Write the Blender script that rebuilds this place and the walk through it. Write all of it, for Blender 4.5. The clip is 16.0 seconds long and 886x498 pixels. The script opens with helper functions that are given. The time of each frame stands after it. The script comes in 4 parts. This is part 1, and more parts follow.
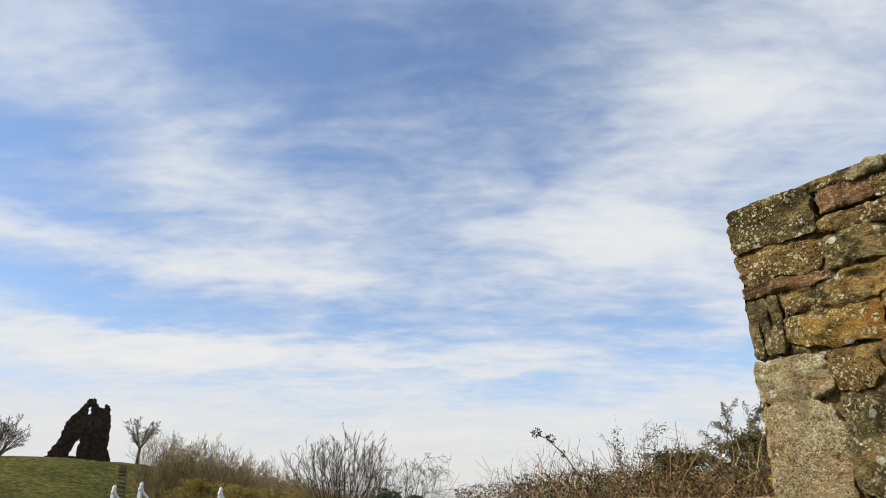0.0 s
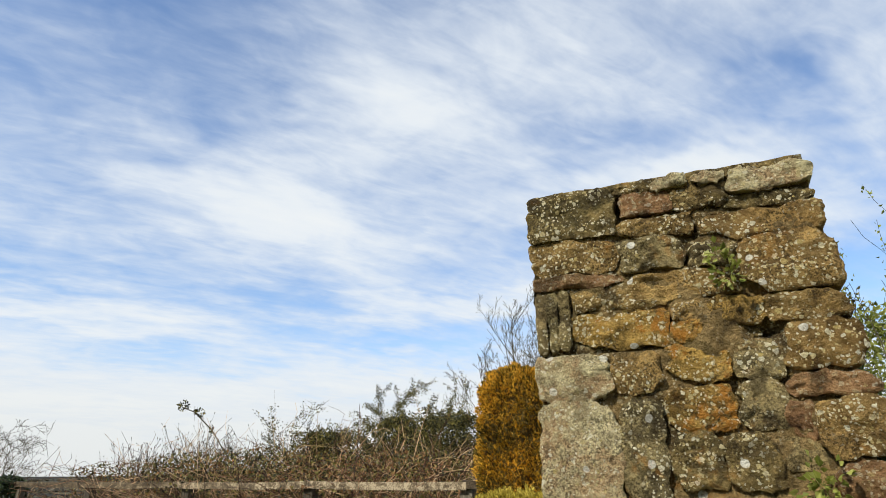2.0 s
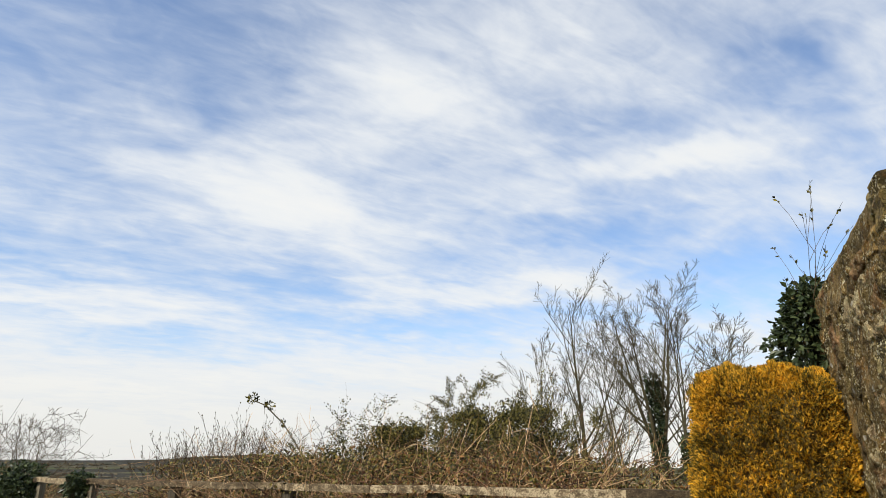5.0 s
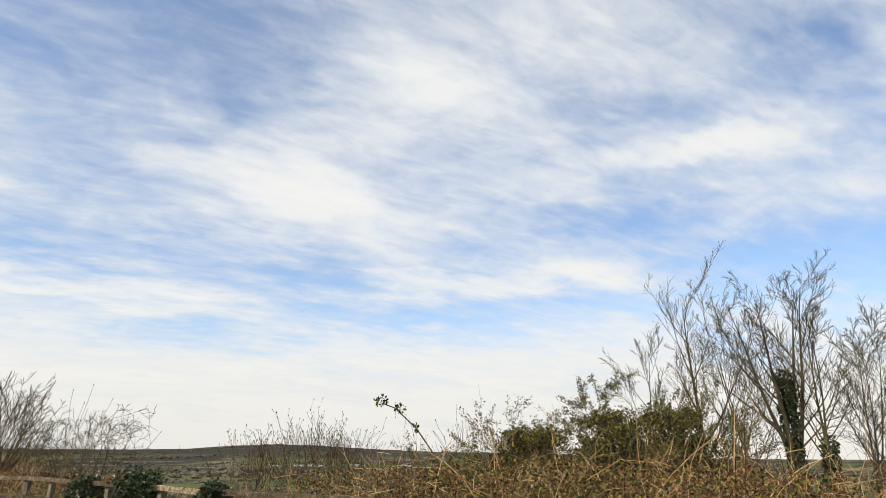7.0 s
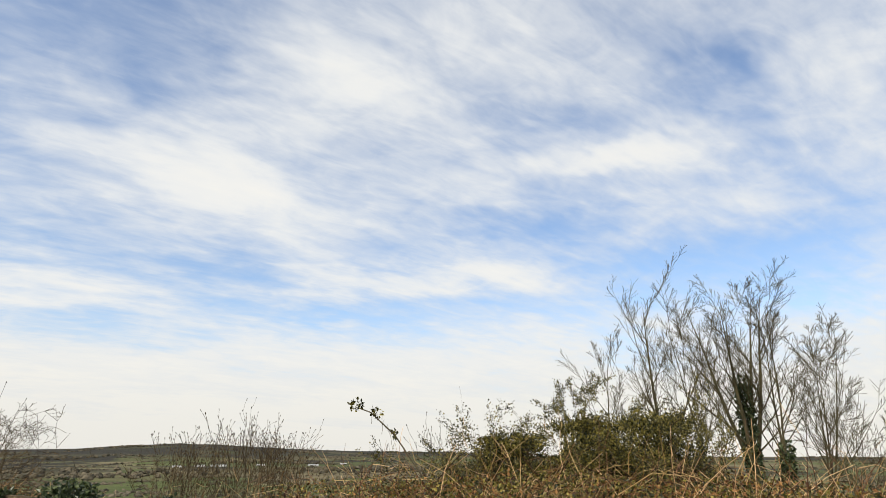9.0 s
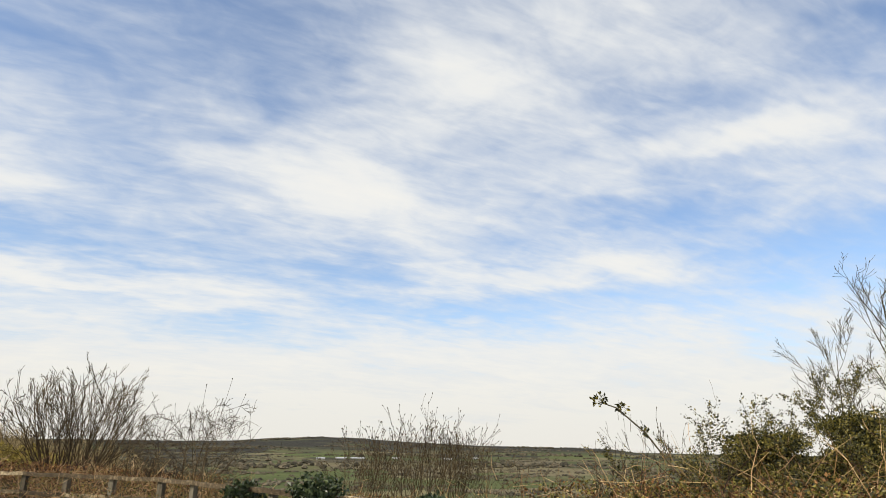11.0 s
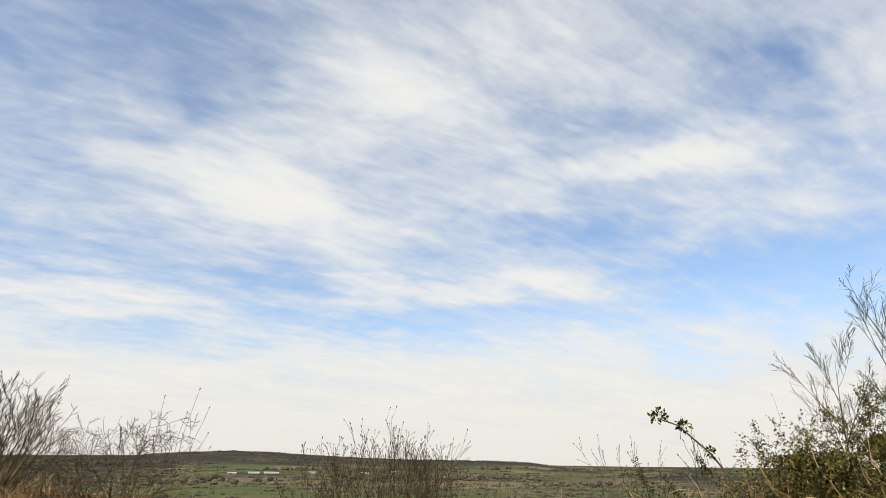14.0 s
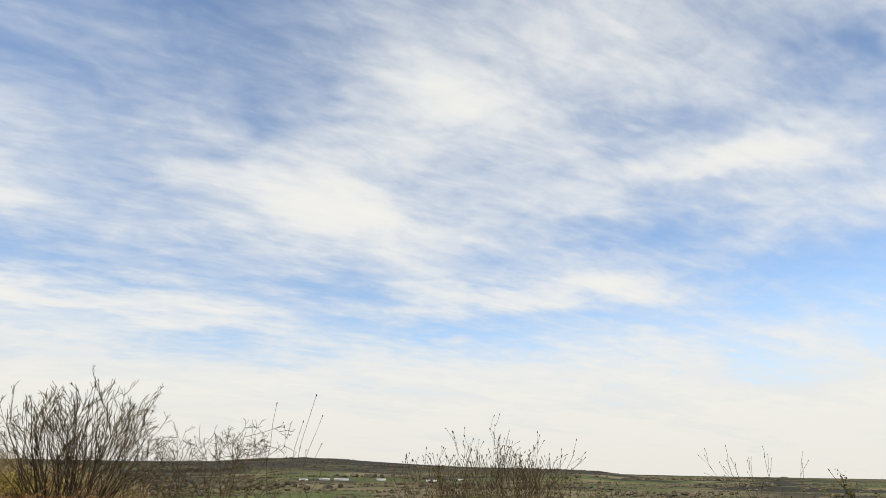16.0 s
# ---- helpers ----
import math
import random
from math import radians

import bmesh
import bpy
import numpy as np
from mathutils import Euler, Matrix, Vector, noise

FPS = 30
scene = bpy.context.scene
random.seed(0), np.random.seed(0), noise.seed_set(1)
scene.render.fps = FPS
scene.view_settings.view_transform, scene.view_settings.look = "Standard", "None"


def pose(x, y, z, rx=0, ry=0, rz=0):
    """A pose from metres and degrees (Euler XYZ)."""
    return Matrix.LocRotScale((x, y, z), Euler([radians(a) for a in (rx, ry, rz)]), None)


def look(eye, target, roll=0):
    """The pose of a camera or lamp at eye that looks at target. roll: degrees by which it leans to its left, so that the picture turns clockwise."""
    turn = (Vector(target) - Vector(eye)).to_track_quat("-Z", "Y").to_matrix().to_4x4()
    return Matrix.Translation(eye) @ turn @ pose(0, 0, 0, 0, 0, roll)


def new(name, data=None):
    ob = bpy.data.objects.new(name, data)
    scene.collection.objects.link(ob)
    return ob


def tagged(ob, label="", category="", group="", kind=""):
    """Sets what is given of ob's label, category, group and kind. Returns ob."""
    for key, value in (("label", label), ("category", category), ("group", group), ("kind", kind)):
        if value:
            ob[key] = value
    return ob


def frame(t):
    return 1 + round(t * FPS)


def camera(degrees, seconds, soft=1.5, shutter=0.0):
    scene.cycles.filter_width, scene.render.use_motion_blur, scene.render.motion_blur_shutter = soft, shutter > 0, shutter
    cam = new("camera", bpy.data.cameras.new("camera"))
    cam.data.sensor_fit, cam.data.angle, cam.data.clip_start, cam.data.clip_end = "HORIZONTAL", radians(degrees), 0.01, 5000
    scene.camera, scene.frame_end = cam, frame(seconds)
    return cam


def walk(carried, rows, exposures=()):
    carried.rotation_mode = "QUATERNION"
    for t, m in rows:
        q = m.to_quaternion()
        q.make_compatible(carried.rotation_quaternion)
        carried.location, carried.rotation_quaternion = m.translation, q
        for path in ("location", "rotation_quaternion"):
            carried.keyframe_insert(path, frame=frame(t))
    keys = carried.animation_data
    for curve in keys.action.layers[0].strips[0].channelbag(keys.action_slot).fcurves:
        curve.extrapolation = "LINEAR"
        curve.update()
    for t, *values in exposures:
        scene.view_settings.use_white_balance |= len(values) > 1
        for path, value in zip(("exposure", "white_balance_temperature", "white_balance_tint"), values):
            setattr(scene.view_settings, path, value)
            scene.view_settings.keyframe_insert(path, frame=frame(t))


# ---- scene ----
cam = camera(69.5, 16.0, soft=0.5)
PATH = [
    (0, (0.107, -0.036, 1.104), (0.031, 1.815, 1.857), 0.6),
    (0.5, (0.034, 0.182, 1.205), (0.236, 2.036, 1.927), 0.6),
    (1, (-0.149, 0.323, 1.239), (0.328, 2.131, 1.949), 0.3),
    (1.5, (-0.264, 0.48, 1.237), (0.498, 2.193, 1.935), 0.1),
    (2, (-0.354, 0.762, 1.239), (0.586, 2.39, 1.923), -0.1),
    (2.5, (-0.469, 0.935, 1.299), (0.598, 2.485, 1.977), 0.0),
    (3, (-0.65, 1.091, 1.311), (0.51, 2.578, 1.975), 0.0),
    (3.5, (-0.793, 1.302, 1.303), (0.444, 2.733, 1.953), 0.2),
    (4, (-0.825, 1.579, 1.375), (0.366, 3.055, 2.012), -0.0),
    (4.5, (-0.986, 1.759, 1.377), (0.076, 3.324, 2.029), 0.4),
    (5, (-1.238, 1.913, 1.416), (-0.3, 3.557, 2.062), 0.2),
    (5.2, (-1.329, 1.949, 1.41), (-0.454, 3.628, 2.055), 0.2),
    (7.3, (-2.576, 3.837, 1.695), (-1.684, 5.519, 2.309), 0.4),
    (7.5, (-2.593, 3.954, 1.673), (-1.644, 5.606, 2.281), 0.0),
    (8, (-2.598, 4.126, 1.717), (-1.542, 5.709, 2.332), -0.3),
    (8.2, (-2.663, 4.25, 1.749), (-1.546, 5.792, 2.362), 0.1),
    (10.3, (-3.647, 5.617, 1.847), (-2.693, 7.262, 2.466), 0.6),
    (10.5, (-3.768, 5.766, 1.856), (-2.867, 7.444, 2.467), 0.8),
    (11, (-4.045, 6.054, 1.837), (-3.263, 7.795, 2.437), 0.9),
    (11.5, (-4.29, 6.424, 1.853), (-3.681, 8.231, 2.456), 0.8),
    (12, (-4.37, 6.695, 1.85), (-3.899, 8.54, 2.459), 0.7),
    (12.5, (-4.494, 6.942, 1.9), (-3.888, 8.743, 2.524), 0.7),
    (13, (-4.671, 7.166, 1.9), (-3.856, 8.88, 2.531), 0.6),
    (13.5, (-4.694, 7.582, 1.919), (-3.764, 9.233, 2.56), 0.6),
    (14, (-4.737, 7.865, 1.943), (-3.752, 9.484, 2.582), 0.6),
    (14.5, (-4.869, 8.247, 1.978), (-3.786, 9.799, 2.625), 0.7),
    (15, (-4.984, 8.611, 1.978), (-3.848, 10.123, 2.629), 0.7),
    (15.5, (-4.992, 9.085, 2.024), (-3.989, 10.691, 2.666), 0.7),
    (16, (-5.074, 9.481, 2.044), (-4.261, 11.186, 2.701), 1.0),
]
walk(cam, [(t, look(eye, target, roll)) for t, eye, target, roll in PATH], [(0.0, -0.02, 6500, 10), (2.0, 0.1, 6320, 8), (4.5, 0.13, 6330, 7), (5.0, 0.13, 6600, 9), (10.5, 0.1, 6850, 9), (16.0, 0.08, 6900, 9)])

# ---- sky, sun ----
SUN_AZIMUTH, SUN_HEIGHT = -105.0, 43.0   # degrees, clockwise from +y; above the horizon
SKY_STRENGTH = 0.1


class Nodes:
    """Short calls that add nodes to one tree."""

    def __init__(self, tree):
        self.tree = tree
        tree.nodes.clear()

    def add(self, kind, inputs=(), **settings):
        node = self.tree.nodes.new(kind)
        for key, value in settings.items():
            setattr(node, key, value)
        for key, value in dict(inputs).items():
            if isinstance(value, bpy.types.NodeSocket):
                self.tree.links.new(value, node.inputs[key])
            else:
                node.inputs[key].default_value = value
        return node

    def math(self, op, a, b=0.0, c=0.0, clamp=False):
        return self.add("ShaderNodeMath", {0: a, 1: b, 2: c}, operation=op, use_clamp=clamp).outputs[0]

    def vec(self, op, a, b=(0, 0, 0)):
        node = self.add("ShaderNodeVectorMath", {0: a, 1: b}, operation=op)
        return node.outputs["Value"] if op == "DOT_PRODUCT" else node.outputs[0]

    def noise(self, vector, scale, detail=4.0, rough=0.55, distortion=0.0):
        return self.add("ShaderNodeTexNoise", {"Vector": vector, "Scale": scale, "Detail": detail,
                                               "Roughness": rough, "Distortion": distortion})

    def ramp(self, value, stops):
        node = self.add("ShaderNodeValToRGB", {0: value})
        band = node.color_ramp
        while len(band.elements) < len(stops):
            band.elements.new(0.5)
        for e, (p, c) in zip(band.elements, stops):
            e.position, e.color = p, (*c, 1) if len(c) == 3 else c
        return node.outputs[0]

    def mix(self, fac, a, b, blend="MIX"):
        node = self.add("ShaderNodeMix", {0: fac, 6: a, 7: b}, data_type="RGBA", blend_type=blend)
        return node.outputs[2]

    def span(self, value, a, b, c=0.0, d=1.0, smooth=False):
        node = self.add("ShaderNodeMapRange", {0: value, 1: a, 2: b, 3: c, 4: d},
                        interpolation_type="SMOOTHSTEP" if smooth else "LINEAR")
        return node.outputs[0]


# azimuth, height, half widths in degrees, weight: gaps in the cloud, and thick parts of it
CLEAR = [(0, 37, 15, 7, -0.32), (-23, 38, 14, 7, -0.5), (-37, 24, 9, 4, -0.4), (-32, 15.5, 9, 2.2, -0.4),
         (14, 15.5, 8, 1.6, -0.3), (60, 31, 3.4, 3.4, -0.34), (54, 15.5, 9, 2.2, -0.4), (23, 12, 8, 1.0, -0.3),
         (-10, 15, 6, 1.5, -0.3), (43, 20, 8, 1.5, -0.3), (68, 14, 9, 2.5, -0.3)]
THICK = [(27, 34, 10, 4, 0.35), (-21, 19, 11, 2.2, 0.4), (-28, 12, 18, 1.2, 0.5), (-6, 11.8, 8, 0.8, 0.3),
         (13, 22, 10, 3.5, 0.35), (52, 25, 10, 1.3, 0.4), (34, 15, 14, 1.2, 0.35), (0, 13, 10, 1, 0.25),
         (74, 29, 9, 5, 0.3), (-38, 20, 6, 1.5, 0.3)]


def make_sky():
    world = bpy.data.worlds.new("sky")
    world.use_nodes = True
    scene.world = world
    n = Nodes(world.node_tree)
    sky = n.add("ShaderNodeTexSky", sky_type="NISHITA", sun_disc=False, sun_elevation=radians(SUN_HEIGHT),
                sun_rotation=radians(SUN_AZIMUTH), altitude=50.0, air_density=1.0, dust_density=0.6, ozone_density=1.5)
    way = n.add("ShaderNodeTexCoord").outputs["Generated"]
    s = n.add("ShaderNodeSeparateXYZ", {0: way})
    x, y, z = s.outputs
    az = n.math("MULTIPLY", n.math("ARCTAN2", x, y), 180 / math.pi)
    el = n.math("MULTIPLY", n.math("ARCSINE", z), 180 / math.pi)
    # the sheet of cloud, far above, seen from below
    over = n.math("ADD", n.math("MAXIMUM", z, 0.0), 0.16)
    sheet = n.add("ShaderNodeCombineXYZ", {0: n.math("DIVIDE", x, over), 1: n.math("DIVIDE", y, over), 2: 0.0}).outputs[0]
    turned = n.add("ShaderNodeMapping", {"Vector": sheet, "Rotation": (0, 0, radians(38)), "Scale": (1.0, 1.75, 1.0)}).outputs[0]
    broad = n.noise(turned, 1.25, 5.0, 0.5, 0.5).outputs[0]
    fine = n.noise(turned, 4.2, 6.0, 0.52, 1.2).outputs[0]
    ripple = n.noise(n.add("ShaderNodeMapping", {"Vector": sheet, "Rotation": (0, 0, radians(-24)), "Scale": (2.2, 9.0, 1.0)}).outputs[0], 1.6, 4.0, 0.6, 0.5).outputs[0]
    warp = n.noise(turned, 2.2, 4.0, 0.6).outputs[1]
    place = n.vec("ADD", n.add("ShaderNodeCombineXYZ", {0: az, 1: el, 2: 0.0}).outputs[0],
                  n.vec("MULTIPLY", n.vec("SUBTRACT", warp, (0.5, 0.5, 0.5)), (22.0, 7.0, 0.0)))
    total = n.math("ADD", n.math("MULTIPLY", n.math("SUBTRACT", broad, 0.5), 1.3), n.math("MULTIPLY", n.math("SUBTRACT", fine, 0.5), 0.5))
    fleck = n.noise(n.add("ShaderNodeMapping", {"Vector": sheet, "Scale": (1.0, 1.25, 1.0)}).outputs[0], 9.0, 5.0, 0.55, 0.6).outputs[0]
    thread = n.noise(n.add("ShaderNodeMapping", {"Vector": sheet, "Rotation": (0, 0, radians(30)), "Scale": (1.0, 3.2, 1.0)}).outputs[0], 9.0, 8.0, 0.62, 1.1).outputs[0]
    total = n.math("MULTIPLY_ADD", n.math("SUBTRACT", fleck, 0.5), 0.34, total)
    total = n.math("MULTIPLY_ADD", n.math("SUBTRACT", ripple, 0.5), 0.34, total)
    total = n.math("MULTIPLY_ADD", n.math("SUBTRACT", thread, 0.5), 0.07, total)
    for a, e, sa, se, weight in CLEAR + THICK:
        d = n.vec("MULTIPLY", n.vec("SUBTRACT", place, (a, e, 0)), (1 / sa, 1 / se, 0))
        q = n.math("EXPONENT", n.math("MULTIPLY", n.vec("DOT_PRODUCT", d, d), -1.0))
        total = n.math("MULTIPLY_ADD", q, weight, total)
    low = n.span(el, 1.0, 13.0, 0.85, 0.0, True)
    total = n.math("ADD", n.math("ADD", total, low), 0.57)
    cover = n.span(total, 0.0, 1.0, 0.04, 0.97, True)
    tone = n.ramp(n.span(total, 0.3, 1.3), [(0.0, (6.2, 6.9, 8.0)), (0.5, (7.6, 7.95, 8.4)), (1.0, (8.6, 8.6, 8.45))])
    glow = n.mix(cover, n.mix(1.0, sky.outputs[0], (1.5, 1.62, 1.78, 1), "MULTIPLY"), tone)
    glow = n.vec("SCALE", glow)
    n.tree.links.new(n.span(el, 0.0, 12.0, 0.89, 1.0, True), glow.node.inputs["Scale"])
    back = n.add("ShaderNodeBackground", {0: glow, 1: SKY_STRENGTH})
    out = n.add("ShaderNodeOutputWorld")
    world.node_tree.links.new(back.outputs[0], out.inputs[0])


make_sky()
sun = new("sun", bpy.data.lights.new("sun", "SUN"))
sun.data.energy, sun.data.angle, sun.data.color = 5.0, radians(0.6), (1.0, 0.94, 0.84)
_a, _h = radians(SUN_AZIMUTH), radians(SUN_HEIGHT)
sun.matrix_world = look((math.sin(_a) * math.cos(_h) * 60, math.cos(_a) * math.cos(_h) * 60, math.sin(_h) * 60), (0, 0, 0))


# ---- materials ----
def material(name):
    m = bpy.data.materials.new(name)
    m.use_nodes = True
    n = Nodes(m.node_tree)
    shader = n.add("ShaderNodeBsdfPrincipled")
    out = n.add("ShaderNodeOutputMaterial")
    m.node_tree.links.new(shader.outputs[0], out.inputs[0])
    return m, n, shader


def wire(n, shader, color, rough, height=None, strength=0.5, distance=0.01):
    n.tree.links.new(color, shader.inputs["Base Color"])
    if isinstance(rough, float):
        shader.inputs["Roughness"].default_value = rough
    else:
        n.tree.links.new(rough, shader.inputs["Roughness"])
    if height is not None:
        b = n.add("ShaderNodeBump", {"Height": height, "Strength": strength, "Distance": distance})
        n.tree.links.new(b.outputs[0], shader.inputs["Normal"])


def spot(n, where, scale, low, high, detail=3.0):
    return n.span(n.noise(where, scale, detail, 0.6).outputs[0], low, high, 0.0, 1.0, True)


def stone_material(name, dark, light, lichen=1.0, orange=1.0, bump=0.9):
    m, n, shader = material(name)
    where = n.add("ShaderNodeNewGeometry").outputs["Position"]
    each = n.add("ShaderNodeObjectInfo").outputs["Random"]
    grain = n.noise(where, 26.0, 8.0, 0.7).outputs[0]
    blotch = n.noise(where, 5.0, 4.0, 0.6, 0.8).outputs[0]
    mixed = n.math("ADD", n.math("MULTIPLY", blotch, 0.55), n.math("MULTIPLY", grain, 0.45))
    c = n.ramp(mixed, [(0.38, tuple(k * 0.5 for k in dark)), (0.44, tuple(k * 1.4 for k in dark)), (0.5, tuple((a + b) / 2.0 for a, b in zip(dark, light))), (0.585, light)])
    c = n.mix(n.math("MULTIPLY", each, 0.3), c, (light[0] * 0.6, light[1] * 0.46, light[2] * 0.4, 1))
    film = 0.38 if light[0] < 0.65 else 0.1
    # olive film, fine crust, then lichen spots of two sizes in patches
    c = n.mix(n.math("MULTIPLY", spot(n, where, 3.2, 0.46, 0.64), film), c, (0.1, 0.085, 0.028, 1))
    crust = n.math("MULTIPLY", spot(n, where, 4.5, 0.4, 0.58, 5.0), 0.95)
    fine = n.noise(where, 95.0, 3.0, 0.6).outputs[0]
    c = n.mix(n.math("MULTIPLY", n.math("MULTIPLY", n.span(fine, 0.52, 0.42), crust), 0.85 * min(lichen, 1.0)), c, (0.04, 0.027, 0.011, 1))
    c = n.mix(n.math("MULTIPLY", spot(n, where, 5.5, 0.4, 0.5, 4.0), 0.3 * min(lichen, 1.0)), c, (dark[0] * 0.6, dark[1] * 0.55, dark[2] * 0.6, 1))
    bent = n.vec("ADD", where, n.vec("MULTIPLY", n.noise(where, 45.0, 3.0).outputs[1], (0.024, 0.024, 0.024)))
    for size, share, lo, hi in ((66.0, 0.3, 0.4, 0.5), (36.0, 0.45, 0.42, 0.52)):
        speck = n.add("ShaderNodeTexVoronoi", {"Vector": bent, "Scale": size, "Randomness": 1.0})
        pick = n.add("ShaderNodeSeparateXYZ", {0: speck.outputs["Color"]}).outputs
        keep = n.math("GREATER_THAN", pick[1], share)
        wide = n.math("MULTIPLY_ADD", pick[2], 0.22, 0.24)
        dot = n.math("GREATER_THAN", wide, speck.outputs["Distance"])
        speck = n.math("MULTIPLY", n.math("MULTIPLY", dot, keep), spot(n, where, 5.5, lo, hi, 4.0))
        tint = n.ramp(pick[0], [(0.0, (0.5, 0.37, 0.12)), (0.35, (0.7, 0.59, 0.31)), (1.0, (0.84, 0.78, 0.56))])
        c = n.mix(n.math("MULTIPLY", speck, 0.92 * min(lichen, 1.0)), c, tint)
    disc = n.add("ShaderNodeTexVoronoi", {"Vector": where, "Scale": 13.0, "Randomness": 1.0})
    some = n.math("GREATER_THAN", n.add("ShaderNodeSeparateXYZ", {0: disc.outputs["Color"]}).outputs[0], 0.91)
    edge = n.math("ADD", disc.outputs["Distance"], n.math("MULTIPLY", grain, 0.16))
    c = n.mix(n.math("MULTIPLY", n.math("MULTIPLY", n.span(edge, 0.34, 0.3), some), 0.97 * min(lichen, 1.0)), c, (0.84, 0.79, 0.64, 1))
    rust = n.math("MULTIPLY", spot(n, where, 3.4, 0.6 - 0.07 * orange, 0.68 - 0.07 * orange, 6.0), spot(n, where, 24.0, 0.42, 0.6))
    c = n.mix(n.math("MULTIPLY", rust, min(1.0, 0.85 * orange)), c, (0.46, 0.2, 0.03, 1))
    c = n.mix(n.math("MULTIPLY", spot(n, where, 8.0, 0.53, 0.6, 7.0), 0.2 + film), c, (0.032, 0.021, 0.008, 1))
    pits = n.noise(where, 75.0, 4.0, 0.7).outputs[0]
    beds = n.noise(n.add("ShaderNodeMapping", {"Vector": where, "Scale": (3.0, 3.0, 26.0)}).outputs[0], 2.0, 4.0, 0.6).outputs[0]
    height = n.math("ADD", n.math("MULTIPLY", grain, 1.0), n.math("ADD", n.math("MULTIPLY", pits, 0.5), n.math("MULTIPLY", beds, 0.22)))
    wire(n, shader, c, 0.93, height, bump * 1.1, 0.075)
    shader.inputs["Specular IOR Level"].default_value = 0.2
    return m


def mixed_material(name, stops, scale, rough=0.9, bump=0.4, distance=0.01, stretch=(1, 1, 1), island=0.0, object_random=0.0):
    """Two scales of noise over a colour ramp; island and object_random shift the tone piece by piece."""
    m, n, shader = material(name)
    where = n.add("ShaderNodeMapping", {"Vector": n.add("ShaderNodeTexCoord").outputs["Object"], "Scale": stretch}).outputs[0]
    a = n.noise(where, scale, 6.0, 0.65).outputs[0]
    b = n.noise(where, scale * 0.17, 3.0, 0.55).outputs[0]
    v = n.math("ADD", n.math("MULTIPLY", a, 0.6), n.math("MULTIPLY", b, 0.4))
    if island:
        r = n.add("ShaderNodeNewGeometry").outputs["Random Per Island"]
        v = n.math("MULTIPLY_ADD", n.math("SUBTRACT", r, 0.5), island, v)
    if object_random:
        r = n.add("ShaderNodeObjectInfo").outputs["Random"]
        v = n.math("MULTIPLY_ADD", n.math("SUBTRACT", r, 0.5), object_random, v)
    wire(n, shader, n.ramp(v, stops), rough, a, bump, distance)
    shader.inputs["Specular IOR Level"].default_value = 0.25
    return m


def leaf_material(name, stops, rough=0.55, through_light=0.25, patchy=0.45):
    m, n, shader = material(name)
    r = n.add("ShaderNodeNewGeometry").outputs["Random Per Island"]
    where = n.add("ShaderNodeTexCoord").outputs["Object"]
    v = n.math("ADD", n.math("MULTIPLY", r, 0.6), n.math("MULTIPLY_ADD", n.math("SUBTRACT", n.noise(where, 2.3, 4.0).outputs[0], 0.5), patchy, 0.225))
    c = n.ramp(v, stops)
    wire(n, shader, c, rough)
    shader.inputs["Specular IOR Level"].default_value = 0.3
    trans = n.add("ShaderNodeBsdfTranslucent", {0: c})
    both = n.add("ShaderNodeMixShader", {0: through_light, 1: shader.outputs[0], 2: trans.outputs[0]})
    out = [k for k in n.tree.nodes if k.bl_idname == "ShaderNodeOutputMaterial"][0]
    n.tree.links.new(both.outputs[0], out.inputs[0])
    return m


STONE_BROWN = stone_material("brown_sandstone", (0.132, 0.088, 0.026), (0.660, 0.433, 0.140), 1.0, 0.5)
STONE_GREY = stone_material("grey_sandstone", (0.130, 0.104, 0.044), (0.607, 0.469, 0.198), 1.0, 0.5)
STONE_PALE = stone_material("pale_sandstone", (0.408, 0.275, 0.132), (0.850, 0.753, 0.409), 0.8, 0.25)
STONE_RED = stone_material("red_sandstone", (0.173, 0.090, 0.037), (0.532, 0.305, 0.130), 0.4, 0.3)
STONE_DARK = stone_material("dark_stone", (0.095, 0.073, 0.026), (0.480, 0.342, 0.118), 1.0, 0.5)
STONE_ORANGE = stone_material("lichen_covered_stone", (0.150, 0.097, 0.025), (0.694, 0.431, 0.102), 1.2, 1.7)
MORTAR = stone_material("old_lime_mortar", (0.107, 0.074, 0.026), (0.431, 0.292, 0.111), 0.6, 0.5)
RUIN = mixed_material("ruin_masonry", [(0.3, (0.016, 0.011, 0.007)), (0.5, (0.042, 0.028, 0.018)), (0.7, (0.085, 0.058, 0.036))], 2.2, 0.95, 0.5, 0.1)
WEATHERED = mixed_material("weathered_wood", [(0.3, (0.035, 0.028, 0.018)), (0.5, (0.09, 0.074, 0.048)), (0.7, (0.19, 0.165, 0.115))],
                           14.0, 0.85, 0.6, 0.01, (9, 9, 0.7), 0.0, 0.25)
RAIL_WOOD = mixed_material("weathered_rail", [(0.36, (0.026, 0.018, 0.010)), (0.5, (0.070, 0.049, 0.026)), (0.58, (0.15, 0.11, 0.062)), (0.66, (0.40, 0.32, 0.20))],
                           9.0, 0.85, 0.7, 0.01, (0.8, 9, 9), 0.0, 0.2)
WHITE_PAINT = mixed_material("white_paint", [(0.3, (0.66, 0.65, 0.6)), (0.6, (0.8, 0.8, 0.77))], 8.0, 0.5, 0.2)
BARK = mixed_material("grey_brown_bark", [(0.3, (0.038, 0.030, 0.019)), (0.5, (0.090, 0.074, 0.046)), (0.72, (0.158, 0.135, 0.090))], 12.0, 0.9, 0.6, 0.02, (1, 1, 0.3))
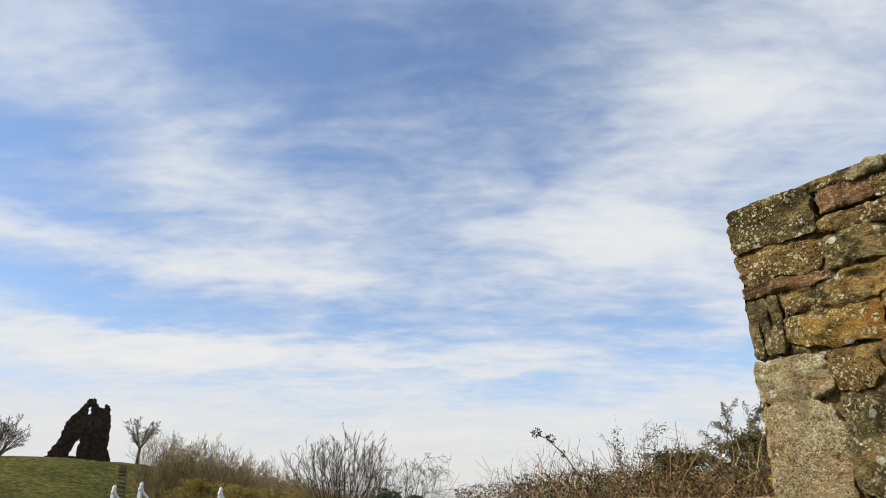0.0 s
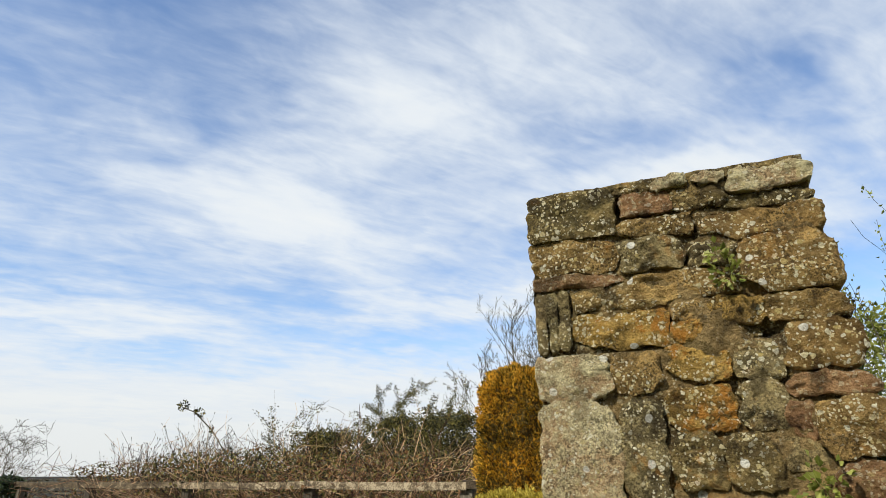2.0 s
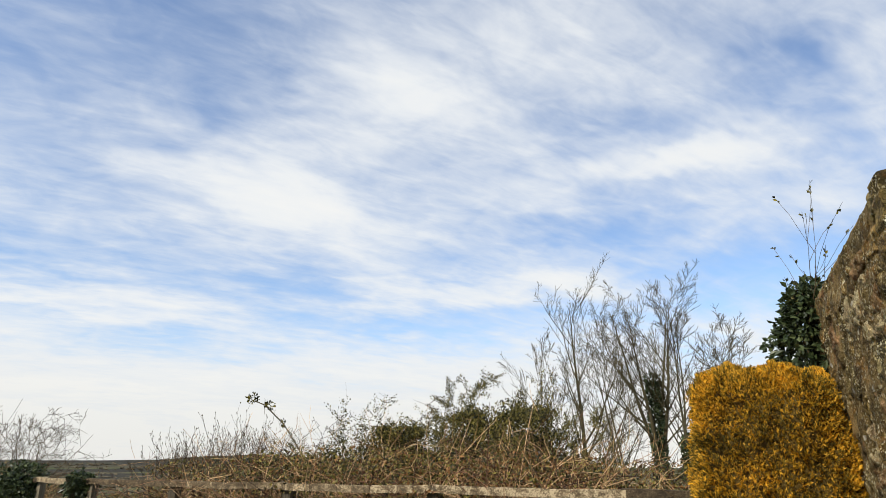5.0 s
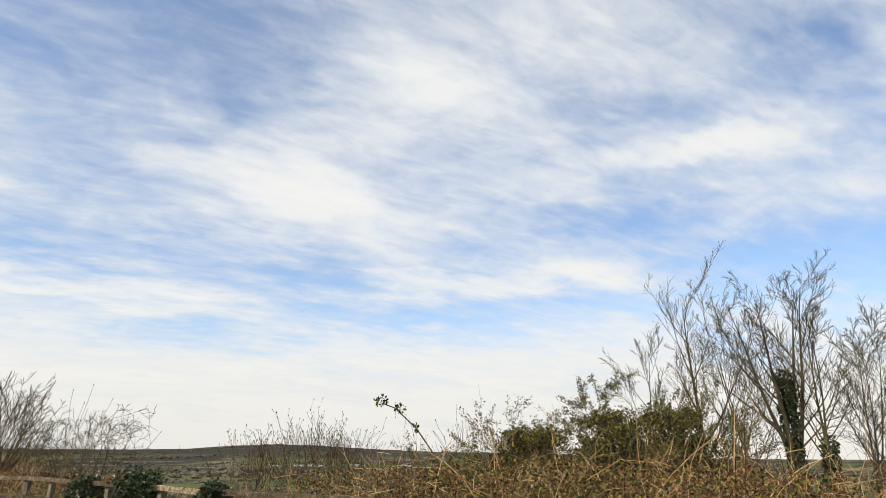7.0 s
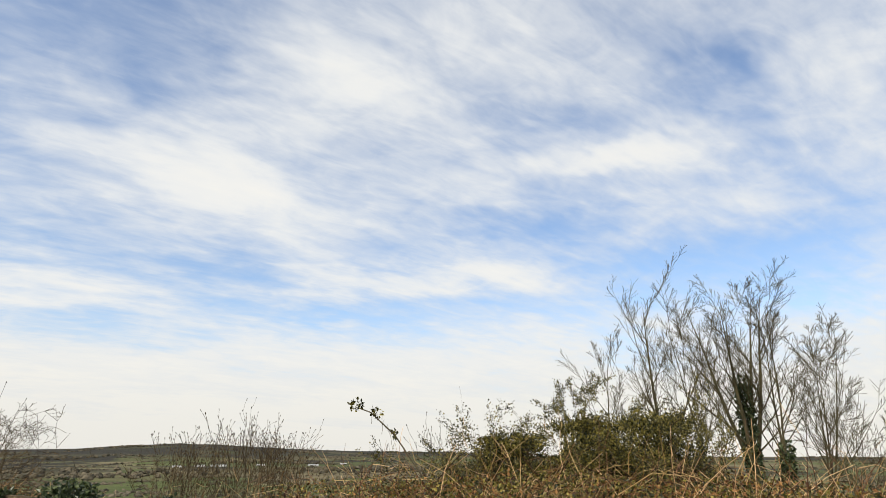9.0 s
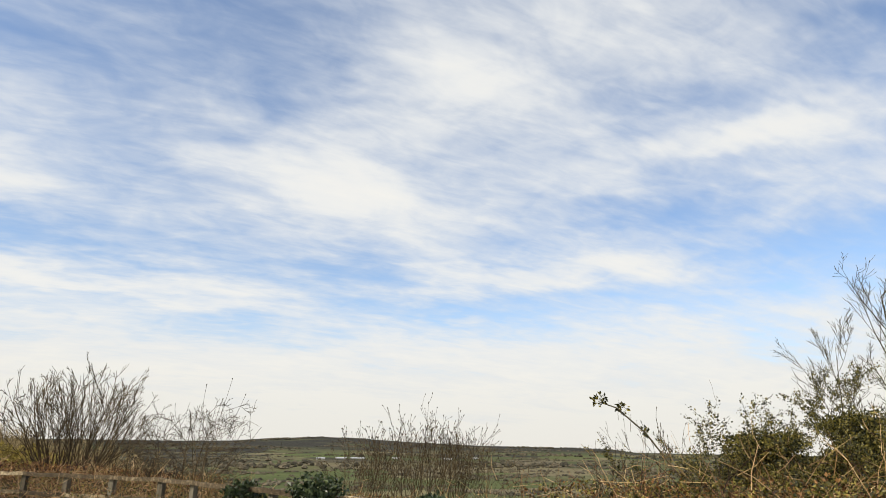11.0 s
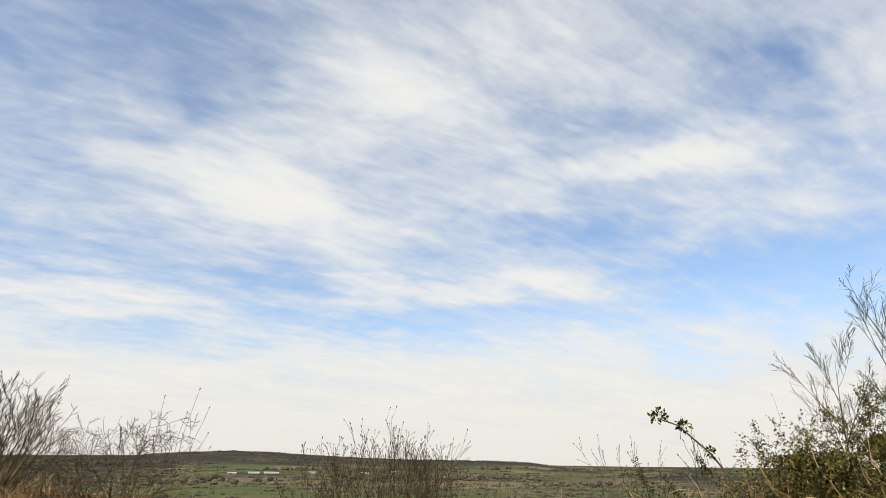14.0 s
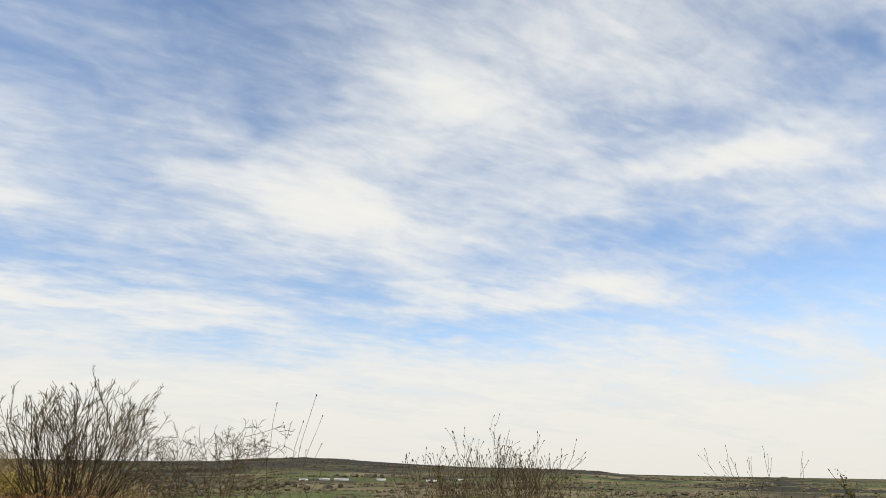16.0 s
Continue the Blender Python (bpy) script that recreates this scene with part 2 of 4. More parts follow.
TWIG = mixed_material("bare_twigs", [(0.3, (0.024, 0.016, 0.008)), (0.5, (0.054, 0.037, 0.017)), (0.7, (0.105, 0.076, 0.036))], 3.0, 0.85, 0.0, 0.01, (1, 1, 1), 0.5)
PALE_BARK = mixed_material("olive_grey_bark", [(0.3, (0.026, 0.021, 0.011)), (0.5, (0.062, 0.051, 0.025)), (0.7, (0.115, 0.097, 0.048))], 10.0, 0.85, 0.4, 0.02, (1, 1, 0.3))
SCRUB = mixed_material("grey_brown_scrub", [(0.3, (0.10, 0.072, 0.032)), (0.5, (0.21, 0.155, 0.07)), (0.7, (0.34, 0.26, 0.13))], 2.0, 0.85, 0.0, 0.01, (1, 1, 1), 0.5)
BRAMBLE = mixed_material("bramble_stems", [(0.22, (0.026, 0.012, 0.008)), (0.42, (0.080, 0.037, 0.020)), (0.58, (0.24, 0.125, 0.062)), (0.8, (0.56, 0.38, 0.20))], 3.0, 0.8, 0.0, 0.01, (1, 1, 1), 0.7)
STRAW = mixed_material("dry_grass", [(0.25, (0.120, 0.064, 0.022)), (0.5, (0.27, 0.165, 0.060)), (0.75, (0.46, 0.32, 0.15))], 3.0, 0.8, 0.0, 0.01, (0.850, 0.780, 0.700), 0.6)
IVY_LEAF = leaf_material("ivy_leaves", [(0.25, (0.012, 0.02, 0.007)), (0.55, (0.03, 0.045, 0.016)), (0.85, (0.085, 0.105, 0.04))], 0.4, 0.1)
EVERGREEN_LEAF = leaf_material("evergreen_leaves", [(0.28, (0.013, 0.015, 0.003)), (0.5, (0.045, 0.043, 0.008)), (0.7, (0.15, 0.125, 0.024)), (0.9, (0.34, 0.27, 0.065))], 0.45, 0.2)
SPRING_LEAF = leaf_material("young_leaves", [(0.25, (0.11, 0.13, 0.02)), (0.55, (0.24, 0.26, 0.045)), (0.85, (0.4, 0.4, 0.1))], 0.5, 0.35)
OLIVE_LEAF = leaf_material("olive_leaves", [(0.25, (0.09, 0.068, 0.015)), (0.5, (0.24, 0.18, 0.034)), (0.85, (0.45, 0.35, 0.08))], 0.6, 0.2)
BROWN_LEAF = leaf_material("dead_leaves", [(0.25, (0.038, 0.016, 0.006)), (0.5, (0.119, 0.055, 0.017)), (0.7, (0.216, 0.105, 0.033)), (0.9, (0.389, 0.209, 0.078))], 0.7, 0.2)
CONIFER = leaf_material("golden_conifer_sprays", [(0.26, (0.045, 0.042, 0.007)), (0.46, (0.18, 0.125, 0.014)), (0.64, (0.54, 0.29, 0.022)), (0.88, (0.85, 0.47, 0.03))], 0.7, 0.2, 1.3)
# inner growth, its brown-green darkened to paint in the shade between sprays
CONIFER_CORE = mixed_material("conifer_painted_shade", [(0.3, (0.03, 0.022, 0.006)), (0.6, (0.11, 0.066, 0.012))], 14.0, 0.95, 0.8, 0.05)
LOW_CONIFER = leaf_material("yellow_green_sprays", [(0.25, (0.22, 0.17, 0.02)), (0.55, (0.5, 0.39, 0.05)), (0.85, (0.72, 0.58, 0.1))], 0.7, 0.25)


def ground_material():
    m, n, shader = material("grass_and_fields")
    where = n.add("ShaderNodeNewGeometry").outputs["Position"]
    s = n.add("ShaderNodeSeparateXYZ", {0: where})
    far = n.math("SQRT", n.math("ADD", n.math("POWER", s.outputs[0], 2.0), n.math("POWER", s.outputs[1], 2.0)))
    tuft = n.noise(where, 1.3, 6.0, 0.75).outputs[0]
    patch = n.noise(where, 0.16, 5.0, 0.6).outputs[0]
    v = n.math("ADD", n.math("MULTIPLY", tuft, 0.75), n.math("MULTIPLY", patch, 0.25))
    turf = n.ramp(v, [(0.38, (0.022, 0.026, 0.005)), (0.47, (0.058, 0.062, 0.010)), (0.54, (0.105, 0.092, 0.018)), (0.64, (0.19, 0.145, 0.042))])
    flat = n.add("ShaderNodeMapping", {"Vector": where, "Scale": (1, 1, 0), "Rotation": (0, 0, 0.5)}).outputs[0]
    bent = n.vec("ADD", flat, n.vec("MULTIPLY", n.noise(flat, 0.004, 3.0).outputs[1], (60, 60, 0)))
    cell = n.add("ShaderNodeTexVoronoi", {"Vector": bent, "Scale": 0.0052, "Randomness": 0.85}, distance="MANHATTAN")
    pick = n.add("ShaderNodeSeparateXYZ", {0: cell.outputs["Color"]}).outputs[0]
    field = n.ramp(pick, [(0.0, (0.036, 0.05, 0.016)), (0.3, (0.06, 0.085, 0.022)), (0.5, (0.09, 0.08, 0.038)), (0.7, (0.13, 0.1, 0.064)), (0.85, (0.19, 0.16, 0.085)), (1.0, (0.06, 0.07, 0.028))])
    field = n.mix(0.35, field, n.ramp(n.noise(flat, 0.02, 6.0, 0.7).outputs[0], [(0.3, (0.035, 0.04, 0.018)), (0.7, (0.16, 0.15, 0.07))]))
    wood = n.span(n.noise(flat, 0.0022, 6.0, 0.62).outputs[0], 0.5, 0.56, 0.0, 1.0, True)
    wood = n.math("MAXIMUM", wood, n.math("MULTIPLY", n.span(s.outputs[2], -10.0, 8.0, 0.0, 1.0, True), n.span(n.noise(flat, 0.0035, 6.0, 0.65).outputs[0], 0.34, 0.46, 0.3, 1.0)))
    wood = n.math("MULTIPLY", wood, n.span(far, 700.0, 1400.0))
    field = n.mix(wood, field, n.ramp(n.noise(flat, 0.05, 6.0, 0.7).outputs[0], [(0.3, (0.014, 0.014, 0.011)), (0.7, (0.042, 0.038, 0.028))]))
    c = n.mix(n.span(far, 150.0, 320.0, 0.0, 1.0, True), turf, field)
    wire(n, shader, c, 0.95, tuft, 0.9, 0.5)
    shader.inputs["Specular IOR Level"].default_value = 0.1
    return m


GROUND = ground_material()


# ---- builders ----
class Geo:
    """Vertices and faces of one mesh, gathered quickly."""

    def __init__(self):
        self.v, self.f = [], []

    def tube(self, points, radii, sides=4):
        points = [Vector(p) for p in points]
        base, count = len(self.v), len(points)
        for i, p in enumerate(points):
            d = (points[min(i + 1, count - 1)] - points[max(i - 1, 0)])
            d = d.normalized() if d.length > 1e-6 else Vector((0, 0, 1))
            side = d.cross(Vector((0.31, 0.87, 0.37)))
            side = side.normalized() if side.length > 1e-4 else Vector((1, 0, 0))
            other = d.cross(side)
            for k in range(sides):
                a = 2 * math.pi * k / sides
                self.v.append(p + (side * math.cos(a) + other * math.sin(a)) * radii[i])
        for i in range(count - 1):
            for k in range(sides):
                a, b = base + i * sides + k, base + i * sides + (k + 1) % sides
                self.f.append((a, b, b + sides, a + sides))
        self.f.append(tuple(base + (count - 1) * sides + k for k in range(sides)))
        self.f.append(tuple(base + k for k in reversed(range(sides))))

    def leaf(self, p, along, across, size, width=0.6, fold=0.15):
        """A pointed blade of two triangles either side of a folded rib."""
        p, b = Vector(p), len(self.v)
        up = along.cross(across).normalized() * size * fold
        self.v += [p, p + along * size * 0.5 + across * size * width * 0.5 + up, p + along * size, p + along * size * 0.5 - across * size * width * 0.5 + up]
        self.f += [(b, b + 1, b + 2), (b, b + 2, b + 3)]

    def mesh(self, name, mat, smooth=False):
        me = bpy.data.meshes.new(name)
        me.from_pydata([tuple(p) for p in self.v], [], self.f)
        me.materials.append(mat)
        if smooth:
            me.polygons.foreach_set("use_smooth", [True] * len(me.polygons))
        me.update()
        return me


def thing(name, place, label, category, group="", kind=""):
    ob = new(name)
    ob.location = place
    ob.empty_display_size = 0.1
    return tagged(ob, label, category, group, kind)


def part(name, geo, mat, parent, label="", smooth=False):
    """Links a Geo or a bmesh as one mesh object under a thing or a part."""
    if isinstance(geo, Geo):
        me = geo.mesh(name, mat, smooth)
    else:
        me = bpy.data.meshes.new(name)
        geo.to_mesh(me)
        geo.free()
        me.materials.append(mat)
        if smooth:
            me.polygons.foreach_set("use_smooth", [True] * len(me.polygons))
    ob = new(name, me)
    ob.parent = parent
    return tagged(ob, label)


def rand_dir(rng):
    while True:
        v = Vector((rng.uniform(-1, 1), rng.uniform(-1, 1), rng.uniform(-1, 1)))
        if 0.05 < v.length < 1:
            return v.normalized()


def smooth_step(a, b, x):
    k = min(1.0, max(0.0, (x - a) / (b - a)))
    return k * k * (3 - 2 * k)


# ---- the ground: one sheet to the horizon ----
FENCE_A, FENCE_WAY = Vector((2.06, 7.93)), Vector((-0.516, 0.857))
FENCE_OUT = Vector((0.857, 0.516))       # away from the path
MOTTE = Vector((-72.7, 107.8))
SKYLINE = [(-180, 8), (-60, 8), (-5, 8), (3, 9), (7, 11), (9, 15), (14, 20), (18, 17), (23, 12), (27, 9), (36, 7), (38.5, 5), (40, 1), (46, 0), (75, 0), (110, 5), (180, 8)]


def skyline(az):
    for (a, h), (b, k) in zip(SKYLINE, SKYLINE[1:]):
        if a <= az <= b:
            return h + (k - h) * (az - a) / (b - a)
    return 8.0


def ground_z(x, y):
    p = Vector((x, y))
    rel = p - FENCE_A
    out = rel.dot(FENCE_OUT)             # beyond the fence when positive
    s = Vector((-0.45, 0.89)).dot(p)
    r = p.length
    bank = -0.42 + 0.092 * min(max(s, -3.0), 11.0)
    z = bank + (0.0 - bank) * smooth_step(-4.2, -0.8, out)
    # a gentle slope past the fence, then down to the plain
    fall = max(0.0, out - 6.0)
    z -= 0.05 * min(max(out, 0.0), 6.0) + 0.085 * min(fall, 90.0) + 0.12 * min(max(fall - 90.0, 0), 180.0)
    az = math.degrees(math.atan2(x, y))
    if r > 30:
        keep = smooth_step(-70, -16, az) if az < 40 else 1.0
        keep = max(keep, 1 - smooth_step(90, 130, abs(az)) if abs(az) > 60 else keep)
        z = z * keep + (1 - keep) * 0.0
    d = (p - MOTTE).length
    z += (7.5 - z) * (1 - smooth_step(17, 46, d)) if d < 46 else 0.0
    if r > 300:
        rise = smooth_step(700, 3300, r)
        ridge = skyline(az) * 3300 / 1268.0
        z = z + (ridge - z) * rise
        z += 1.6 * noise.noise((x * 0.004, y * 0.004, 0)) * (1 - smooth_step(2500, 3200, r))
    elif r > 12:
        z += 0.25 * noise.noise((x * 0.09, y * 0.09, 3.0)) * smooth_step(12, 30, r)
    return z


def make_ground():
    g = Geo()
    rings = [0.0] + [0.9 * 1.062 ** k for k in range(1, 143)]
    rings = [r for r in rings if r < 3900] + [4200.0, 4700.0]
    turns = 260
    g.v.append((0, 0, ground_z(0, 0)))
    for r in rings[1:]:
        for k in range(turns):
            a = 2 * math.pi * k / turns
            x, y = r * math.sin(a), r * math.cos(a)
            z = ground_z(x, y) if r < 3900 else ground_z(x * 3600 / r, y * 3600 / r) - (r - 3900) * 0.03
            g.v.append((x, y, z))
    for k in range(turns):
        g.f.append((0, 1 + (k + 1) % turns, 1 + k))
    for i in range(len(rings) - 2):
        for k in range(turns):
            a, b = 1 + i * turns + k, 1 + i * turns + (k + 1) % turns
            g.f.append((a, b, b + turns, a + turns))
    ob = new("ground", g.mesh("ground", GROUND, True))
    tagged(ob, "rough green and straw turf running down to distant fields", "ground", kind="structure")


make_ground()

# ---- the stub of old stone wall ----
WALL_AT = Vector((1.5, 3.1, 0.0))
WALL_U, WALL_BACK = Vector((0.609, -0.793, 0.0)), Vector((0.793, 0.609, 0.0))
WALL_TOP, WALL_LONG, WALL_WIDE = 2.55, 2.45, 1.25


def wall_point(u, back, z):
    return WALL_AT + WALL_U * u + WALL_BACK * back + Vector((0, 0, z))


def stone(parent, mat, origin, across, outward, u0, u1, z0, z1, proud, rng, bulge=0.02, skew=0.0, deep=0.14, wob=1.0):
    """One weathered block: a rough front with worn edges, and sides that go back into the mortar."""
    g, nu, nz = Geo(), 20, 14
    seed = rng.uniform(0, 90)
    cut = [rng.uniform(0.0, 0.3) if rng.random() < 0.6 else 0.0 for _ in range(4)]
    proud = proud * 0.6
    u0, u1, z0, z1, bulge = u0 - 0.003, u1 + 0.003, z0 - 0.003, z1 + 0.003, bulge * 0.25
    w, h = u1 - u0, z1 - z0
    for j in range(nz + 1):
        for i in range(nu + 1):
            a, b = i / nu, j / nz
            u, z = u0 + a * w, z0 + b * h + skew * (a - 0.5) * w
            edge = min(a, 1 - a) * w, min(b, 1 - b) * h
            corner = max(0.0, 0.012 - math.hypot(*edge)) * 0.6
            d = noise.noise((u * 7 + seed, z * 10, seed)) * 0.016 + noise.noise((u * 22, z * 34 + seed, 2.0)) * 0.014 - 0.016 * abs(noise.noise((u * 5 + seed, z * 13, 7.0))) - 0.012 * max(0.0, noise.noise((u * 11, z * 19 + seed, 3.0)) - 0.15) ** 0.5 * 1.4 + noise.noise((u * 55, z * 70, seed)) * 0.005
            worn = min(1.0, min(edge) / 0.012)
            d += bulge * (1 - (2 * a - 1) ** 4) * (1 - (2 * b - 1) ** 4) - (1 - worn) * 0.006 * (1.2 + noise.noise((u * 8, z * 8, seed)))
            du = (noise.noise((z * 12, seed, 1.0)) * 0.024 + noise.noise((z * 45, u * 9, seed)) * 0.012) * wob + (corner if a < 0.5 else -corner)
            dz = (noise.noise((u * 8, seed, 5.0)) * 0.024 + noise.noise((u * 40, z * 9, seed)) * 0.012) * wob + (corner if b < 0.5 else -corner)
            k = (0 if b < 0.5 else 1) + (0 if a < 0.5 else 2)
            near = max(0.0, 1 - (min(a, 1 - a) / 0.25 + min(b, 1 - b) / 0.3))
            du += wob * near * cut[k] * w * (0.5 if a < 0.5 else -0.5)
            dz += wob * near * cut[k] * h * (0.6 if b < 0.5 else -0.6)
            p = origin + across * (u + du) + Vector((0, 0, z + dz)) + outward * (proud + d)
            g.v.append(p)
    row = nu + 1
    for j in range(nz):
        for i in range(nu):
            k = j * row + i
            g.f.append((k, k + 1, k + row + 1, k + row))
    rim = [i for i in range(row)] + [j * row + nu for j in range(1, nz + 1)] + [nz * row + i for i in range(nu - 1, -1, -1)] + [j * row for j in range(nz - 1, 0, -1)]
    b0 = len(g.v)
    m = len(rim)
    for k in rim:
        g.v.append(g.v[k].copy())
    for k in rim:
        g.v.append(g.v[k] - outward * deep)
    for k in range(m):
        j = (k + 1) % m
        g.f.append((b0 + j, b0 + k, b0 + m + k, b0 + m + j))
    part("stone", g, mat, parent, smooth=True)


CAVITIES = [(0.415, 2.46, 0.022, 0.05, 0.09), (0.96, 1.825, 0.06, 0.03, 0.09), (0.42, 1.79, 0.2, 0.01, 0.05), (0.08, 1.78, 0.09, 0.012, 0.05),
            (0.55, 2.132, 0.13, 0.008, 0.05), (1.0, 1.985, 0.2, 0.012, 0.06), (0.74, 2.3, 0.03, 0.03, 0.06), (0.69, 2.2, 0.012, 0.05, 0.05),
            (0.67, 1.425, 0.1, 0.012, 0.05), (0.98, 1.63, 0.02, 0.06, 0.05), (1.1, 1.64, 0.14, 0.012, 0.05), (0.6, 2.4, 0.15, 0.012, 0.05),
            (0.04, 2.155, 0.06, 0.008, 0.05), (0.16, 1.93, 0.008, 0.12, 0.05), (0.33, 1.68, 0.008, 0.06, 0.04), (1.2, 1.54, 0.12, 0.012, 0.05)]


def make_wall():
    rng = random.Random(5)
    base = thing("stone_wall", (0, 0, 0), "ruined stub of lichen-covered brown sandstone rubble wall", "wall")
    # the core of mortar and rubble behind the facing stones
    g, nu, nb, nz = Geo(), 56, 60, 110
    low = -0.6

    def skin(u, back, z):
        s = 0.02 * noise.noise((u * 7 + back * 3, back * 8, z * 7)) + 0.012 * noise.noise((u * 24, back * 24, z * 24)) + 0.006 * noise.noise((u * 60, back * 60, z * 60))
        lean = 0.05 * max(0.0, 1.9 - z) * (1 if u > 0.6 else 0.1)
        if back < 0.03:
            back -= 0.06 * max(0.0, noise.noise((u * 3.4, z * 4.2, 6.0)) - 0.05) * (u > 0.22)
            for cu, cz, wu, wz, deep in CAVITIES:
                back += deep * math.exp(-((u - cu) / wu) ** 2 - ((z - cz) / wz) ** 2)
        return wall_point(u + (lean if u > 0.6 else -lean) + s, back + s, z + s)

    def sheet(fn, na, nb2, flip):
        b = len(g.v)
        for j in range(nb2 + 1):
            for i in range(na + 1):
                g.v.append(fn(i / na, j / nb2))
        for j in range(nb2):
            for i in range(na):
                k = b + j * (na + 1) + i
                q = (k, k + 1, k + na + 2, k + na + 1)
                g.f.append(q if not flip else q[::-1])

    W, L, T, m = WALL_WIDE - 0.012, WALL_LONG, WALL_TOP - 0.01, 0.026
    sheet(lambda a, b: skin(m + a * (W - m), m, low + b * (T - low)), nu, nz, False)
    sheet(lambda a, b: skin(m + a * (W - m), L, low + b * (T - low)), nu, nz, True)
    sheet(lambda a, b: skin(0.006, m + a * (L - m), low + b * (T - low)), nb, nz, True)
    sheet(lambda a, b: skin(W, m + a * (L - m), low + b * (T - low)), nb, nz, False)
    sheet(lambda a, b: skin(m + a * (W - m), m + b * (L - m), T + 0.03 * noise.noise((a * 5, b * 7, 4))), nu, nb, False)
    part("core", g, MORTAR, base, "crumbled lime mortar and rubble core", True)
    front = dict(origin=WALL_AT, across=WALL_U, outward=-WALL_BACK)

    def course(mat, *blocks, proud=0.0, bulge=0.02, skew=0.0, wob=1.0):
        for u0, u1, z0, z1 in blocks:
            stone(base, mat, front["origin"], front["across"], front["outward"], u0, u1, z0, z1, proud + rng.uniform(-0.008, 0.008), rng, bulge, skew, 0.14, wob)

    course(STONE_DARK, (-0.01, 0.405, 2.34, 2.575), proud=0.03)
    course(STONE_DARK, (0.41, 0.6, 2.53, 2.585))
    course(STONE_RED, (0.43, 0.66, 2.415, 2.52), proud=0.01)
    course(STONE_PALE, (0.6, 0.755, 2.52, 2.575), (0.775, 0.905, 2.515, 2.572), proud=0.035)
    course(STONE_DARK, (0.67, 0.9, 2.4, 2.52))
    course(STONE_PALE, (0.91, 1.25, 2.45, 2.56), proud=0.03)
    course(STONE_DARK, (0.9, 1.25, 2.37, 2.445))
    course(STONE_BROWN, (0.41, 0.75, 2.295, 2.395), bulge=0.035)
    course(STONE_BROWN, (0.77, 1.26, 2.245, 2.365), proud=0.01)
    course(STONE_BROWN, (-0.01, 0.4, 2.16, 2.335))
    course(STONE_GREY, (0.405, 0.685, 2.14, 2.29), proud=0.03, bulge=0.035)
    course(STONE_GREY, (0.7, 0.9, 2.13, 2.24), bulge=0.03)
    course(STONE_BROWN, (0.905, 1.28, 1.985, 2.24), proud=0.03, bulge=0.05)
    course(STONE_RED, (0.0, 0.42, 2.09, 2.155))
    course(STONE_BROWN, (0.43, 0.895, 2.005, 2.125))
    # the dressed stone with upright grooves
    for k in range(3):
        course(STONE_GREY, (0.004 + k * 0.055, 0.05 + k * 0.055, 1.79 + 0.006 * k, 2.08), proud=0.014, bulge=0.0, wob=0.12)
    course(STONE_BROWN, (0.18, 0.6, 1.97, 2.07), (0.61, 0.73, 1.905, 1.995))
    course(STONE_ORANGE, (0.17, 0.595, 1.8, 1.96), (0.6, 0.73, 1.8, 1.9))
    course(STONE_ORANGE, (0.745, 0.97, 1.86, 1.98))
    course(STONE_DARK, (0.75, 0.95, 1.795, 1.85), proud=-0.06)
    course(STONE_BROWN, (0.985, 1.29, 1.855, 1.975), proud=0.02, bulge=0.03)
    course(STONE_PALE, (-0.01, 0.325, 1.575, 1.775), proud=0.02)
    course(STONE_BROWN, (0.335, 0.54, 1.6, 1.775))
    course(STONE_ORANGE, (0.55, 0.81, 1.635, 1.785))
    course(STONE_GREY, (0.825, 1.015, 1.63, 1.785))
    course(STONE_BROWN, (1.025, 1.3, 1.65, 1.845), proud=0.03, bulge=0.05)
    course(STONE_PALE, (0.0, 0.345, 1.16, 1.565), proud=0.035, bulge=0.02)
    course(STONE_GREY, (0.347, 0.525, 1.16, 1.56), proud=0.03, bulge=0.02)
    course(STONE_ORANGE, (0.535, 0.81, 1.435, 1.62))
    course(STONE_GREY, (0.82, 0.995, 1.425, 1.62))
    course(STONE_RED, (1.01, 1.33, 1.545, 1.635), proud=0.02)
    course(STONE_RED, (0.99, 1.085, 1.39, 1.53))
    course(STONE_BROWN, (1.09, 1.36, 1.315, 1.535), proud=0.06, bulge=0.06)
    course(STONE_DARK, (0.53, 0.735, 1.2, 1.42), (0.745, 0.94, 1.2, 1.415))
    course(STONE_GREY, (0.95, 1.1, 1.27, 1.385), proud=-0.01)
    course(STONE_RED, (1.11, 1.38, 1.13, 1.3), proud=0.05)
    mats = (STONE_BROWN, STONE_GREY, STONE_DARK, STONE_PALE, STONE_RED)

    def rows(origin, across, outward, z0, z1, length, wide):
        z = z1
        while z > z0:
            h = rng.uniform(0.1, 0.22)
            u = rng.uniform(-0.02, 0.01)
            while u < length - 0.05:
                w = min(rng.uniform(0.18, 0.48) * wide, length - u)
                if w > 0.06:
                    stone(base, rng.choice(mats), origin, across, outward, u, u + w - 0.012, z - h + 0.012, z + rng.uniform(-0.01, 0.01), rng.uniform(-0.02, 0.03), rng, 0.025)
                u += w
            z -= h

    rows(WALL_AT, WALL_U, -WALL_BACK, -0.55, 1.12, WALL_WIDE + 0.1, 1.1)
    rows(WALL_AT + WALL_BACK * 0.05 + WALL_U * 0.015, WALL_BACK, -WALL_U, -0.4, WALL_TOP, WALL_LONG - 0.05, 1.0)
    rows(WALL_AT + WALL_U * (WALL_WIDE - 0.02) + WALL_BACK * 0.06, WALL_BACK, WALL_U, -0.4, WALL_TOP, WALL_LONG - 0.06, 1.2)
